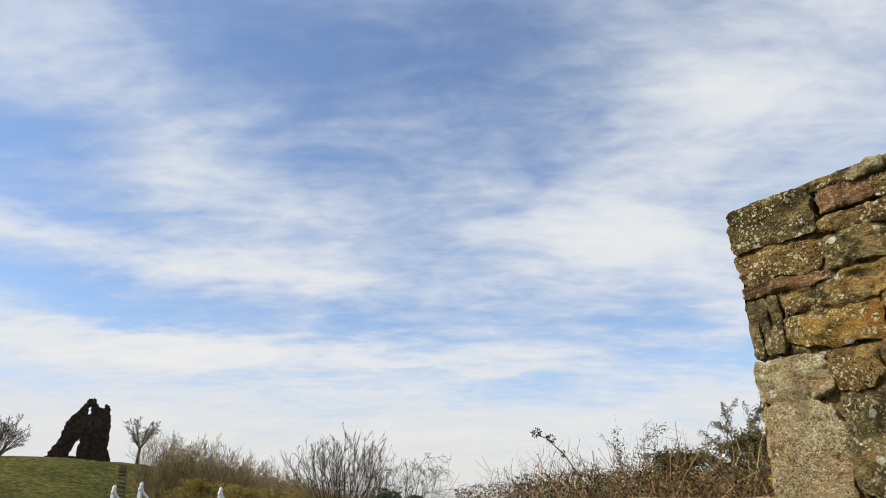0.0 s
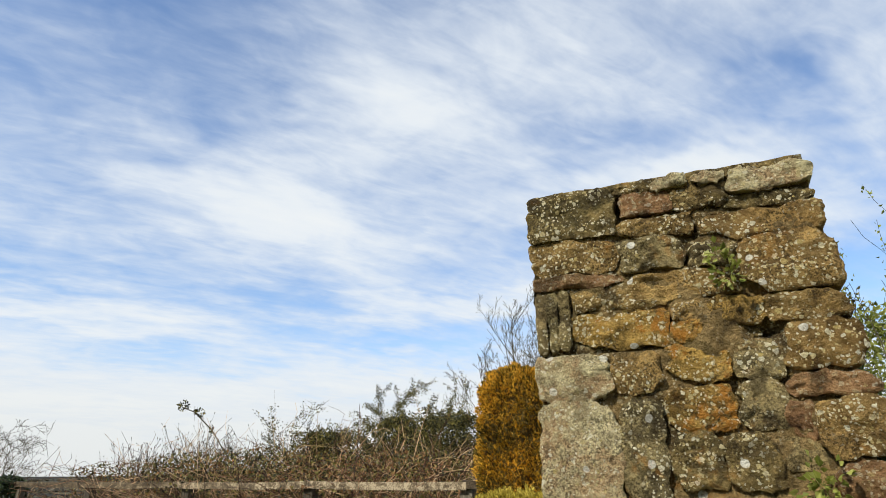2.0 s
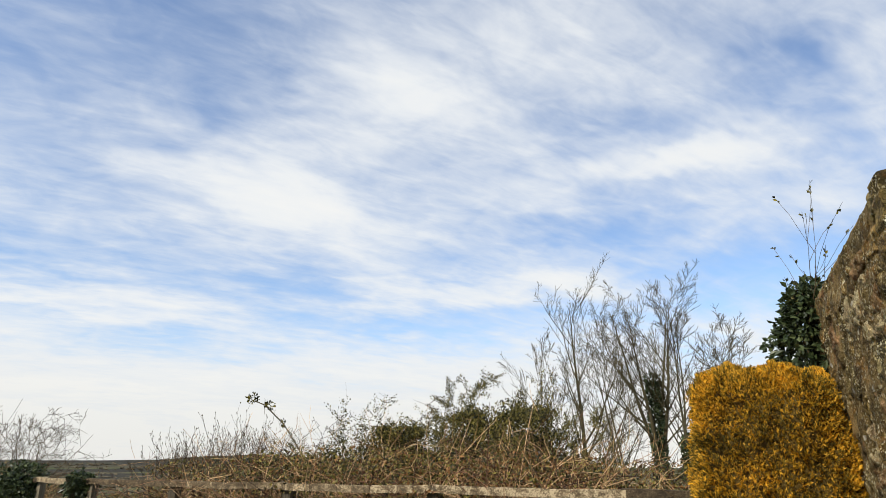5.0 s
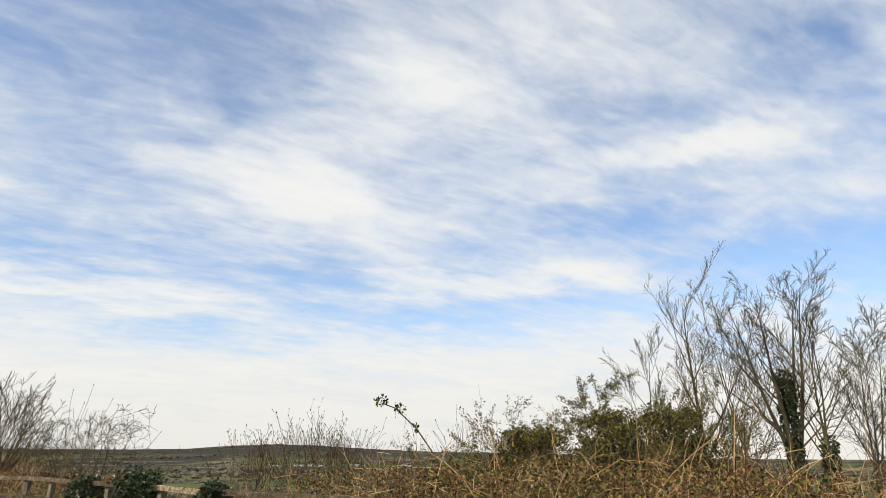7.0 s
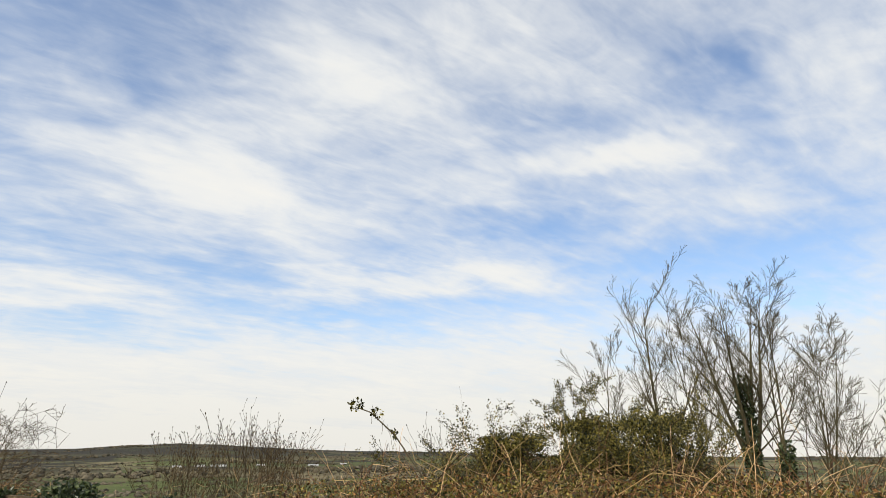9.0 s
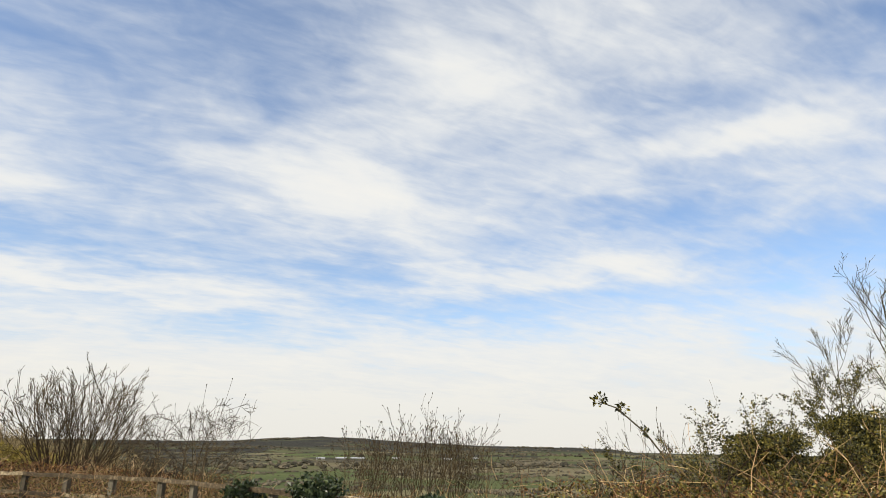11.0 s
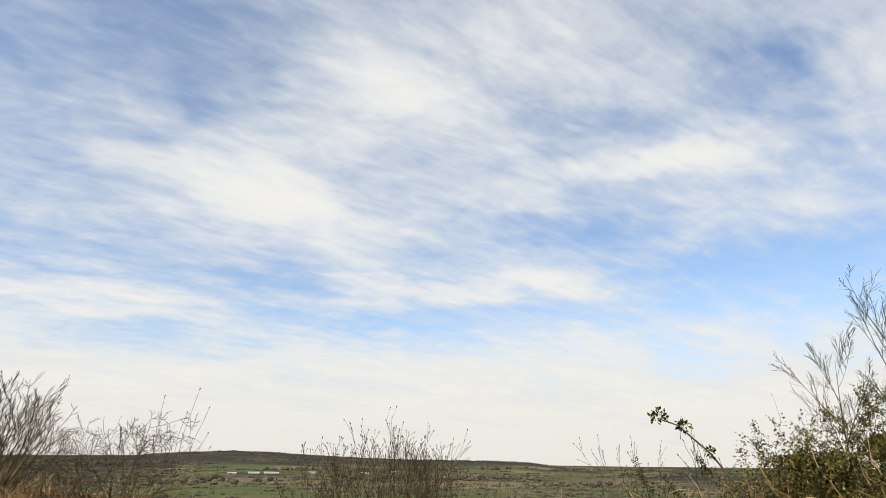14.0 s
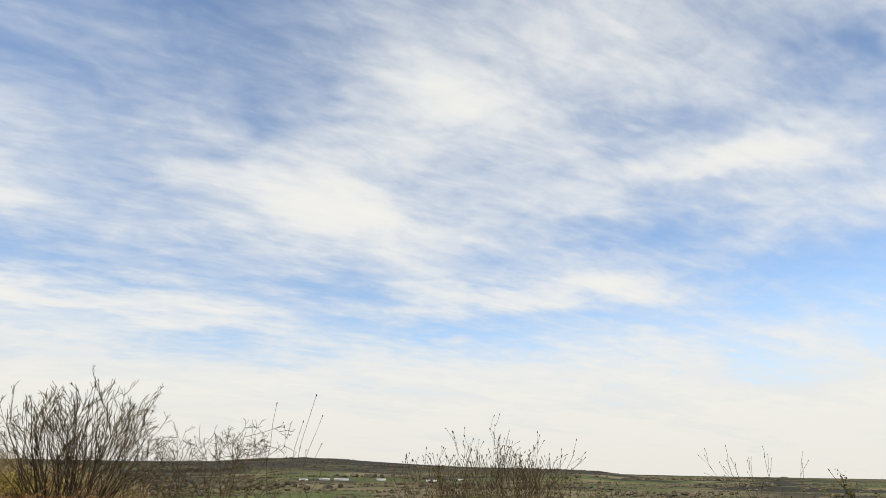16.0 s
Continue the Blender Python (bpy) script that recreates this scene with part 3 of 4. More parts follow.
    # coping: flat rough slabs bedded on top
    for back in range(8):
        u = 0.045
        while u < WALL_WIDE - 0.1:
            w = rng.uniform(0.22, 0.42)
            g2, seed = Geo(), rng.uniform(0, 50)
            n1 = 5
            for layer in (0, 1):
                for j in range(n1 + 1):
                    for i in range(n1 + 1):
                        a, b = i / n1, j / n1
                        e = min(a, 1 - a, b, 1 - b)
                        top = (0.04 - (0.012 if e == 0 else 0)) + 0.014 * noise.noise((a * 4 + seed, b * 4, 1)) if layer else -0.04
                        uu = min(u - 0.01 + a * (w + 0.02), WALL_WIDE)
                        g2.v.append(wall_point(uu, 0.02 + (back + b * 0.96) * 0.3, WALL_TOP + 0.014 + top))
            n2 = (n1 + 1) ** 2
            for j in range(n1):
                for i in range(n1):
                    k = n2 + j * (n1 + 1) + i
                    g2.f.append((k, k + 1, k + n1 + 2, k + n1 + 1))
            for i in range(n1):
                for a, b in ((i, i + 1), (n1 * (n1 + 1) + i + 1, n1 * (n1 + 1) + i), ((i + 1) * (n1 + 1), i * (n1 + 1)), (i * (n1 + 1) + n1, (i + 1) * (n1 + 1) + n1)):
                    g2.f.append((a, b, b + n2, a + n2))
            part("coping_stone", g2, rng.choice((STONE_DARK, STONE_GREY, STONE_BROWN)), base, smooth=True)
            u += w
    return base


make_wall()


# ---- plants: shared builders ----
def grow(g, rng, p, d, length, r, depth, kids, spread, lift, thin, tips=None, start=0.25, rmin=0.0022, wander=0.16, short=1.0):
    """A wandering shoot with side shoots that turn upwards, thinner each time; tips gathers the ends."""
    steps = 6 if depth > 1 else (4 if depth else 3)
    pts, rad, d = [Vector(p)], [r], d.normalized()
    for i in range(steps):
        d = (d + rand_dir(rng) * wander + Vector((0, 0, lift))).normalized()
        pts.append(pts[-1] + d * length / steps)
        rad.append(max(r * (1 - 0.93 * (i + 1) / steps), rmin * 0.7))
    g.tube(pts, rad, 6 if r > 0.05 else (4 if r > 0.015 else 3))
    if tips is not None:
        tips.append((pts[-1], d))
    if depth <= 0:
        return
    for k in range(kids):
        f = start + (0.97 - start) * (k + rng.random()) / kids
        i = min(int(f * steps), steps - 1)
        q = pts[i].lerp(pts[i + 1], f * steps - i)
        base_d = (pts[i + 1] - pts[i]).normalized()
        side = rand_dir(rng)
        side = (side - base_d * side.dot(base_d)).normalized()
        turn = spread * rng.uniform(0.7, 1.35)
        nd = base_d * math.cos(turn) + side * math.sin(turn)
        grow(g, rng, q, nd, length * short * rng.uniform(0.36, 0.7) * (1.12 - 0.6 * f), max(rad[i] * thin, rmin), depth - 1, max(3, min(kids - 1, 7)), spread * 1.04, lift * 1.2, thin, tips, 0.2, rmin, min(wander * 1.3, 0.22), short)


def buds(g, rng, tips, size):
    for p, d in tips:
        g.tube([p - d * size, p, p + d * size], [size * 0.2, size * 0.42, size * 0.12], 4)


def leaves_round(g, rng, centre, radius, count, size, squash=(1, 1, 1), droop=0.0, hollow=0.55):
    for _ in range(count):
        d = rand_dir(rng)
        k = hollow + (1 - hollow) * rng.random() ** 0.6
        p = Vector(centre) + Vector((d.x * squash[0], d.y * squash[1], d.z * squash[2])) * radius * k
        along = (rand_dir(rng) + d * 0.7 + Vector((0, 0, -droop))).normalized()
        across = along.cross(rand_dir(rng)).normalized()
        g.leaf(p, along, across, size * rng.uniform(0.6, 1.3))


def bare_bush(place, height, width, stems, seed, label, mat=None, depth=2, kids=5, r=0.022, name="bare_bush", group="", thin=0.6, lift=0.05, spread=0.5, rmin=0.004, bud=0.0):
    rng = random.Random(seed)
    x, y = place
    z = ground_z(x, y)
    ob = thing(name, (x, y, z), label, "bush", group)
    g, tips = Geo(), []
    for k in range(stems):
        if g.v and name == "bare_bush":
            if bud:
                buds(g, rng, tips, bud)
            part("stem", g, mat or TWIG, ob)
            g, tips = Geo(), []
        a = 2 * math.pi * (k + rng.random() * 0.7) / stems
        out = math.sqrt(rng.random()) * 0.62 * width / height
        d = Vector((math.cos(a) * out, math.sin(a) * out, 1))
        reach = height * rng.uniform(0.78, 1.0) * (1 - 0.18 * out)
        grow(g, rng, (math.cos(a) * width * 0.06, math.sin(a) * width * 0.06, -0.1), d, reach * 0.92, r * rng.uniform(0.7, 1.1), depth, kids, spread, lift, thin, tips, 0.25, rmin)
    if bud:
        buds(g, rng, tips, bud)
    part("stem" if name == "bare_bush" else "crown", g, mat or TWIG, ob)
    return ob


def bare_tree(place, height, seed, label, r=0.09, kids=6, lean=(0, 0), depth=3, ivy_to=0.0, mat=None, forks=1, spread=0.55, group="", rmin=0.005, fork_at=0.3, open_out=0.36, bud=0.014):
    rng = random.Random(seed)
    x, y = place
    z = ground_z(x, y)
    ob = thing("bare_tree", (x, y, z), label, "tree", group)
    trunk, crown, tips = Geo(), Geo(), []
    fork = height * fork_at
    pts = [Vector((0, 0, -0.2)), Vector((lean[0] * 0.1, lean[1] * 0.1, fork * 0.5)), Vector((lean[0] * 0.3, lean[1] * 0.3, fork))]
    trunk.tube(pts, [r * 1.25, r * 1.05, r], 8)
    part("trunk", trunk, mat or BARK, ob, smooth=True)
    for k in range(forks):
        a = 2 * math.pi * (k + 0.4 * rng.random()) / forks
        out = 0.0 if forks == 1 else open_out * rng.uniform(0.6, 1.2)
        d = Vector((lean[0] / height + math.cos(a) * out, lean[1] / height + math.sin(a) * out, 1))
        grow(crown, rng, pts[-1] - Vector((0, 0, 0.1)), d, (height - fork) * rng.uniform(0.82, 0.98), r * (0.95 if forks == 1 else 0.55), depth, kids + 1, spread, 0.055, 0.5, tips, 0.1, rmin, 0.065, 0.85)
    if bud:
        buds(crown, rng, tips[::2], bud)
    part("crown", crown, mat or BARK, ob)
    if ivy_to:
        g = Geo()
        h = 0.2
        while h < ivy_to:
            f = min(h / fork, 1.0)
            c = pts[0].lerp(pts[-1], f) if f < 1 else pts[-1] + Vector((lean[0] / height, lean[1] / height, 1)) * (h - fork)
            leaves_round(g, rng, (c.x, c.y, h), r + 0.08 * (1 - 0.3 * h / ivy_to) * rng.uniform(0.6, 1.25), 90, 0.08, (1, 1, 0.9), 0.5, 0.7)
            h += 0.09
        part("ivy", g, IVY_LEAF, ob, "dark green ivy round the trunk")
    return ob


def evergreen(place, height, width, seed, label, leaf=None, dense=1.0, name="evergreen_shrub", grain=1.0, core=1.0, stems=11):
    rng = random.Random(seed)
    x, y = place
    z = ground_z(x, y)
    ob = thing(name, (x, y, z), label, "shrub")
    wood, tips = Geo(), []
    for k in range(stems):
        a = 2 * math.pi * k / stems + rng.random() * 0.4
        out = rng.uniform(0.1, 0.95) * width / height
        d = Vector((math.cos(a) * out, math.sin(a) * out, 1))
        grow(wood, rng, (math.cos(a) * width * 0.1, math.sin(a) * width * 0.1, -0.1), d, height * rng.uniform(0.6, 1.03), 0.02, 2, 6, 0.7, 0.0, 0.5, tips, wander=0.2)
    part("framework", wood, BARK, ob)
    g = Geo()
    for p, d in tips:
        if p.z < height * 0.15 or rng.random() < 0.12:
            continue
        for _ in range(int(rng.uniform(12, 27) * dense)):
            q = p - d * rng.uniform(0.02, 0.5) + rand_dir(rng) * rng.uniform(0.01, 0.07)
            along = (rand_dir(rng) + d * 0.6).normalized()
            g.leaf(q, along, along.cross(rand_dir(rng)).normalized(), rng.uniform(0.02, 0.042), 0.65)
    for _ in range(int(64 * dense)):
        a, k = rng.uniform(0, 2 * math.pi), math.sqrt(rng.random())
        h = height * (0.08 + 0.8 * rng.random() ** 0.8)
        reach = width * 0.5 * core * k * (1.0 - 0.6 * (h / height) ** 2)
        leaves_round(g, rng, (math.cos(a) * reach, math.sin(a) * reach, h), rng.uniform(0.1, 0.25) * grain, int(rng.uniform(110, 210)), 0.046 * grain, (1.3, 1.3, 0.65), 0, 0.15)
    part("foliage", g, leaf or EVERGREEN_LEAF, ob)
    return ob


# ---- clipped golden conifers beside the wall ----
def conifer_block(name, back0, back1, out0, out1, top, seed, label, spray_mat, count, round_off=0.16):
    rng = random.Random(seed)
    mid = wall_point(-(out0 + out1) / 2, (back0 + back1) / 2, 0)
    low = ground_z(mid.x, mid.y) - 0.1
    ob = thing(name, (mid.x, mid.y, low), label, "hedge")
    half = Vector(((out1 - out0) / 2, (back1 - back0) / 2, (top - low) / 2))

    def surface(a, b, c):
        """A point of the rounded block from a point of the unit cube, in out, back and up."""
        p = Vector((a * half.x, b * half.y, c * half.z))
        inner = Vector([max(-h + round_off, min(h - round_off, q)) for h, q in zip(half, p)])
        away = p - inner
        if away.length > 1e-5:
            p = inner + away.normalized() * min(round_off, away.length)
        taper = 1.0 - 0.24 * max(0.0, 0.5 + c * 0.5) ** 1.3
        lump = 0.065 * noise.noise((p.x * 5 + seed, p.y * 5, p.z * 5)) + 0.045 * noise.noise((p.x * 13, p.y * 13 + seed, p.z * 13))
        nrm = away.normalized() if away.length > 1e-5 else Vector((0, 0, 1))
        p = Vector((p.x * taper, p.y * taper, p.z)) + nrm * lump
        return p, nrm

    def place(p):
        return -WALL_U * (p.x - 0.0) + WALL_BACK * p.y + Vector((0, 0, p.z + half.z))

    # shell just under the sprays; its dark colour stands in for the shaded depth
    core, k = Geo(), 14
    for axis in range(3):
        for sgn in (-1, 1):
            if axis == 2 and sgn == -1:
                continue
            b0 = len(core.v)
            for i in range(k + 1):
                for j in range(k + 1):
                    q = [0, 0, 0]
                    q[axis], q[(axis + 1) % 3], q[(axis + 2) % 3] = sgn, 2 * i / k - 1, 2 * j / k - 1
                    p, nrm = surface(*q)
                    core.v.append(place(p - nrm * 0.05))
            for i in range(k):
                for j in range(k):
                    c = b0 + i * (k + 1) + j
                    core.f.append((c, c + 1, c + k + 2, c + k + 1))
    part("inner_growth", core, CONIFER_CORE, ob, "brown-green inner growth with shade painted into its colour")
    g = Geo()
    for _ in range(count):
        axis = rng.choices((0, 1, 2), (half.y * half.z, half.x * half.z, half.x * half.y))[0]
        q = [rng.uniform(-1, 1) for _ in range(3)]
        q[axis] = 1 if axis == 2 else rng.choice((-1, 1))
        p, nrm = surface(*q)
        p = p - nrm * rng.uniform(0.0, 0.05)
        out = -WALL_U * nrm.x + WALL_BACK * nrm.y + Vector((0, 0, nrm.z))
        along = (out * rng.uniform(0.4, 1.0) + Vector((0, 0, rng.uniform(0.2, 1.0))) + rand_dir(rng) * 0.5).normalized()
        across = along.cross(rand_dir(rng)).normalized()
        at, size = place(p), rng.uniform(0.016, 0.038)
        g.leaf(at, along, across, size, 0.35)
        g.leaf(at + along * size * 0.3, (along + across * 0.7).normalized(), across, size * 0.7, 0.3)
        g.leaf(at + along * size * 0.3, (along - across * 0.7).normalized(), across, size * 0.7, 0.3)
    part("foliage", g, spray_mat, ob)
    return ob


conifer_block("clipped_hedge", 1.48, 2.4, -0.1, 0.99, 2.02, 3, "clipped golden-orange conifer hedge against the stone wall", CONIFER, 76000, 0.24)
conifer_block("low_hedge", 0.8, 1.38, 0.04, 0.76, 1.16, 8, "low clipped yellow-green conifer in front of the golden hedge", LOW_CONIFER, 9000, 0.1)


def wall_ivy(u, back, z0, z1, radius, seed, label, twigs, count):
    rng = random.Random(seed)
    c = wall_point(u, back, 0)
    ob = thing("ivy", (c.x, c.y, z0), label, "ivy")
    g = Geo()
    h = 0.0
    while h < z1 - z0:
        k = h / (z1 - z0)
        rr = radius * (0.7 + 0.5 * math.sin(math.pi * min(1, k * 1.1))) * rng.uniform(0.85, 1.1)
        leaves_round(g, rng, (rng.uniform(-0.05, 0.05), rng.uniform(-0.05, 0.05), h), rr * rng.uniform(0.85, 1.2), int(count * 1.4), 0.06, (1, 1, 0.6), 0.6, 0.6)
        h += 0.08
    part("foliage", g, IVY_LEAF, ob)
    w, tips = Geo(), []
    for _ in range(twigs):
        d = Vector((rng.uniform(-0.35, 0.35), rng.uniform(-0.35, 0.35), 1))
        grow(w, rng, (rng.uniform(-0.12, 0.12), rng.uniform(-0.12, 0.12), (z1 - z0) * 0.6), d, rng.uniform(0.5, 1.1), 0.006, 1, 5, 0.5, 0.03, 0.6, tips)
    if twigs:
        part("shoot", w, TWIG, ob, "thin bare shoots above the ivy")
        s = Geo()
        for p, d in tips:
            for _ in range(3):
                al = (d + rand_dir(rng) * 0.8).normalized()
                s.leaf(p - d * rng.uniform(0, 0.1), al, al.cross(rand_dir(rng)).normalized(), 0.035, 0.6)
        part("young_foliage", s, EVERGREEN_LEAF, ob)
    return ob


wall_ivy(-0.04, 2.42, 1.3, 2.72, 0.22, 21, "dark green ivy climbing the end of the stone wall", 5, 230)
wall_ivy(1.42, 1.7, 0.9, 2.3, 0.17, 22, "dark ivy hanging on the hidden side of the stone wall", 3, 170)


def wall_plant(u, z, seed, size, count, label):
    rng = random.Random(seed)
    c = wall_point(u, -0.03, z)
    ob = thing("wall_plant", c, label, "plant")
    g = Geo()
    for _ in range(count):
        d = (rand_dir(rng) - WALL_BACK * 0.8 + Vector((0, 0, -0.1))).normalized()
        g.leaf(d * rng.uniform(0.0, size), d, d.cross(rand_dir(rng)).normalized(), rng.uniform(0.025, 0.045), 0.8)
    part("foliage", g, SPRING_LEAF, ob)


wall_plant(0.86, 2.07, 31, 0.09, 40, "small yellow-green fern rooted in a wall joint")
wall_plant(0.83, 2.16, 34, 0.06, 24, "small yellow-green fern rooted in a wall joint")
wall_plant(1.06, 1.22, 32, 0.12, 90, "low green weed growing out of the stone wall")


# ---- post and rail fence ----
FENCE_TURNS = [FENCE_A - FENCE_WAY * 6.0, FENCE_A, FENCE_A + FENCE_WAY * 5.0, Vector((-3.55, 20.3)), Vector((-7.0, 24.2)), Vector((-11.3, 27.7)), Vector((-17.0, 31.5))]


def fence_point(s):
    """The place s metres along the fence from its first corner, and the way it runs there."""
    s += 6.0
    for a, b in zip(FENCE_TURNS, FENCE_TURNS[1:]):
        if s <= (b - a).length or b is FENCE_TURNS[-1]:
            way = (b - a).normalized()
            return a + way * s, way
        s -= (b - a).length


def make_fence():
    rng = random.Random(11)
    ob = thing("fence", (FENCE_A.x, FENCE_A.y, 0), "weathered grey timber post and rail fence", "fence")
    home = Vector((FENCE_A.x, FENCE_A.y, 0))
    marks = [-5.8 + 1.93 * k for k in range(3)] + [1.93 * k for k in range(6)] + [9.65 + 1.35 * k for k in range(1, 17)]
    marks[2] = -1.94
    for k, s in enumerate(marks):
        q, way2 = fence_point(s)
        p = Vector((q.x, q.y, 0)) - home
        way, out = Vector((way2.x, way2.y, 0)), Vector((way2.y, -way2.x, 0))
        bm = bmesh.new()
        bmesh.ops.create_cube(bm, size=1.0)
        bmesh.ops.subdivide_edges(bm, edges=bm.edges[:], cuts=3, use_grid_fill=True)
        tilt = rng.uniform(-0.02, 0.02)
        for v in bm.verts:
            x, y, z = v.co
            v.co = p + way * (x * 0.115 + tilt * z) + out * (y * 0.09 + 0.07) + Vector((0, 0, 0.4 + z * 1.6 + (0.03 * y if z > 0.4 else 0)))
            v.co += Vector((noise.noise(v.co * 6), noise.noise(v.co * 7), 0)) * 0.012
        bmesh.ops.bevel(bm, geom=[e for e in bm.edges if len(e.link_faces) == 2 and e.calc_face_angle() > 1.0], offset=0.008, segments=1, affect="EDGES")
        part("post", bm, WEATHERED, ob)
        if k == len(marks) - 1:
            break
        q2, _ = fence_point(marks[k + 1])
        for z, tall in ((1.205, 0.075), (0.83, 0.075), (0.46, 0.075)):
            g = Geo()
            n1 = 12
            b = Vector((q2.x, q2.y, 0)) - home
            run = (b - p).normalized()
            face = Vector((run.y, -run.x, 0))
            dz = rng.uniform(-0.006, 0.006), rng.uniform(-0.006, 0.006)
            for i in range(n1 + 1):
                f = i / n1
                c = p - run * 0.02 + (b - p + run * 0.04) * f + Vector((0, 0, z + dz[0] * (1 - f) + dz[1] * f - 0.012 * math.sin(math.pi * f)))
                w = noise.noise((s + f * 5, z * 9, 4.0)) * 0.01
                for oy, oz in ((-0.022, -0.5), (0.022, -0.5), (0.022, 0.46), (0.012, 0.5), (-0.012, 0.5), (-0.022, 0.46)):
                    g.v.append(c + face * (oy + w * 0.5) + Vector((0, 0, oz * tall + w)))
            for i in range(n1):
                for j in range(6):
                    a1, r2 = i * 6 + j, i * 6 + (j + 1) % 6
                    g.f.append((a1, r2, r2 + 6, a1 + 6))
            g.f += [tuple(range(5, -1, -1)), tuple(n1 * 6 + j for j in range(6))]
            part("rail", g, RAIL_WOOD, ob)


make_fence()


def fence_ivy(s, radius, tall, seed, count):
    rng = random.Random(seed)
    q, _ = fence_point(s)
    ob = thing("ivy_clump", (q.x, q.y, 0), "dark green ivy clump grown over the timber fence", "ivy", "ivy on the fence")
    g = Geo()
    for _ in range(7):
        c = (rng.uniform(-0.6, 0.6) * radius * -0.5, rng.uniform(-0.6, 0.6) * radius * 0.86, tall - radius * 0.7 + rng.uniform(-0.35, 0.15) * radius)
        leaves_round(g, rng, c, radius * rng.uniform(0.5, 0.75), count // 7, 0.075, (1, 1, 0.8), 0.3, 0.6)
    leaves_round(g, rng, (0, 0, tall * 0.45), radius * 0.7, count // 3, 0.075, (0.8, 0.8, 1.4), 0.4, 0.6)
    part("foliage", g, IVY_LEAF, ob)
    w = Geo()
    for _ in range(5):
        w.tube([(rng.uniform(-0.1, 0.1), rng.uniform(-0.1, 0.1), -0.1), (rng.uniform(-0.1, 0.1), rng.uniform(-0.1, 0.1), tall * 0.5), (rng.uniform(-0.2, 0.2), rng.uniform(-0.2, 0.2), tall * 0.9)], [0.015, 0.012, 0.006], 4)
    part("framework", w, BARK, ob)


fence_ivy(6.1, 0.3, 1.4, 41, 900)
fence_ivy(8.2, 0.48, 1.52, 42, 1900)
fence_ivy(10.4, 0.42, 1.4, 43, 1300)


# ---- brambles behind the fence ----
def bramble(place, height, width, stems, seed, leaf_count, green=0.3, name="bramble_thicket", straw=0, label="tangled brown bramble thicket with dry arching stems", group="brambles behind the fence", grain=1.0):
    rng = random.Random(seed)
    x, y = place
    z = ground_z(x, y)
    ob = thing(name, (x, y, z), label, "bramble" if name == "bramble_thicket" else "bracken", group)
    g, dead, live = Geo(), Geo(), Geo()
    for _ in range(stems):
        a, k = rng.uniform(0, 2 * math.pi), math.sqrt(rng.random()) * width * 0.5
        p = Vector((math.cos(a) * k, math.sin(a) * k, -0.05))
        d = Vector((rng.gauss(0, 0.45), rng.gauss(0, 0.45), 1)).normalized()
        length, n1 = height * rng.uniform(0.6, 1.2), 7
        bend = Vector((rng.gauss(0, 0.12), rng.gauss(0, 0.12), -rng.uniform(0.05, 0.34)))
        pts = [p]
        for i in range(n1):
            d = (d + bend * (0.5 + i * 0.22) + rand_dir(rng) * 0.08).normalized()
            pts.append(pts[-1] + d * length / n1)
        r = rng.uniform(0.0036, 0.0105) * grain
        g.tube(pts, [r * (1 - 0.1 * i) for i in range(n1 + 1)], 3)
        for i in range(2, n1 + 1):
            if rng.random() < 0.55:
                sd = (rand_dir(rng) + Vector((0, 0, 0.5))).normalized()
                ln = rng.uniform(0.1, 0.32)
                g.tube([pts[i], pts[i] + sd * ln * 0.5, pts[i] + (sd + rand_dir(rng) * 0.3) * ln], [0.0032 * grain, 0.0026 * grain, 0.0016 * grain], 3)
    for _ in range(leaf_count):
        a, k = rng.uniform(0, 2 * math.pi), math.sqrt(rng.random()) * width * 0.55
        h = height * (0.05 + 0.78 * rng.random()) * (1 - 0.25 * (k / width) ** 2)
        al = rand_dir(rng)
        (live if rng.random() < green else dead).leaf((math.cos(a) * k, math.sin(a) * k, h), al, al.cross(rand_dir(rng)).normalized(), rng.uniform(0.022, 0.058) * grain, 0.6)
    part("tangle", g, BRAMBLE, ob)
    if dead.v:
        part("dead_foliage", dead, BROWN_LEAF, ob)
    if live.v:
        part("green_foliage", live, EVERGREEN_LEAF, ob)
    if straw:
        s = Geo()
        for _ in range(straw):
            a, k = rng.uniform(0, 2 * math.pi), math.sqrt(rng.random()) * width * 0.55
            p = Vector((math.cos(a) * k, math.sin(a) * k, rng.uniform(0, height * 0.85)))
            d = (rand_dir(rng) + Vector((0, 0, 0.6))).normalized()
            e = (d + rand_dir(rng) * 0.6).normalized()
            ln = rng.uniform(0.25, 0.85)
            s.tube([p, p + d * ln * 0.5, p + (d + e) * ln * 0.5], [0.0042, 0.0034, 0.0015], 3)
        tagged(part("dry_grass", s, STRAW, ob, "pale straw-coloured dry grass"), kind="stuff")
    return ob


def beyond(s, out):
    q = FENCE_A + FENCE_WAY * s + FENCE_OUT * out
    return (q.x, q.y)


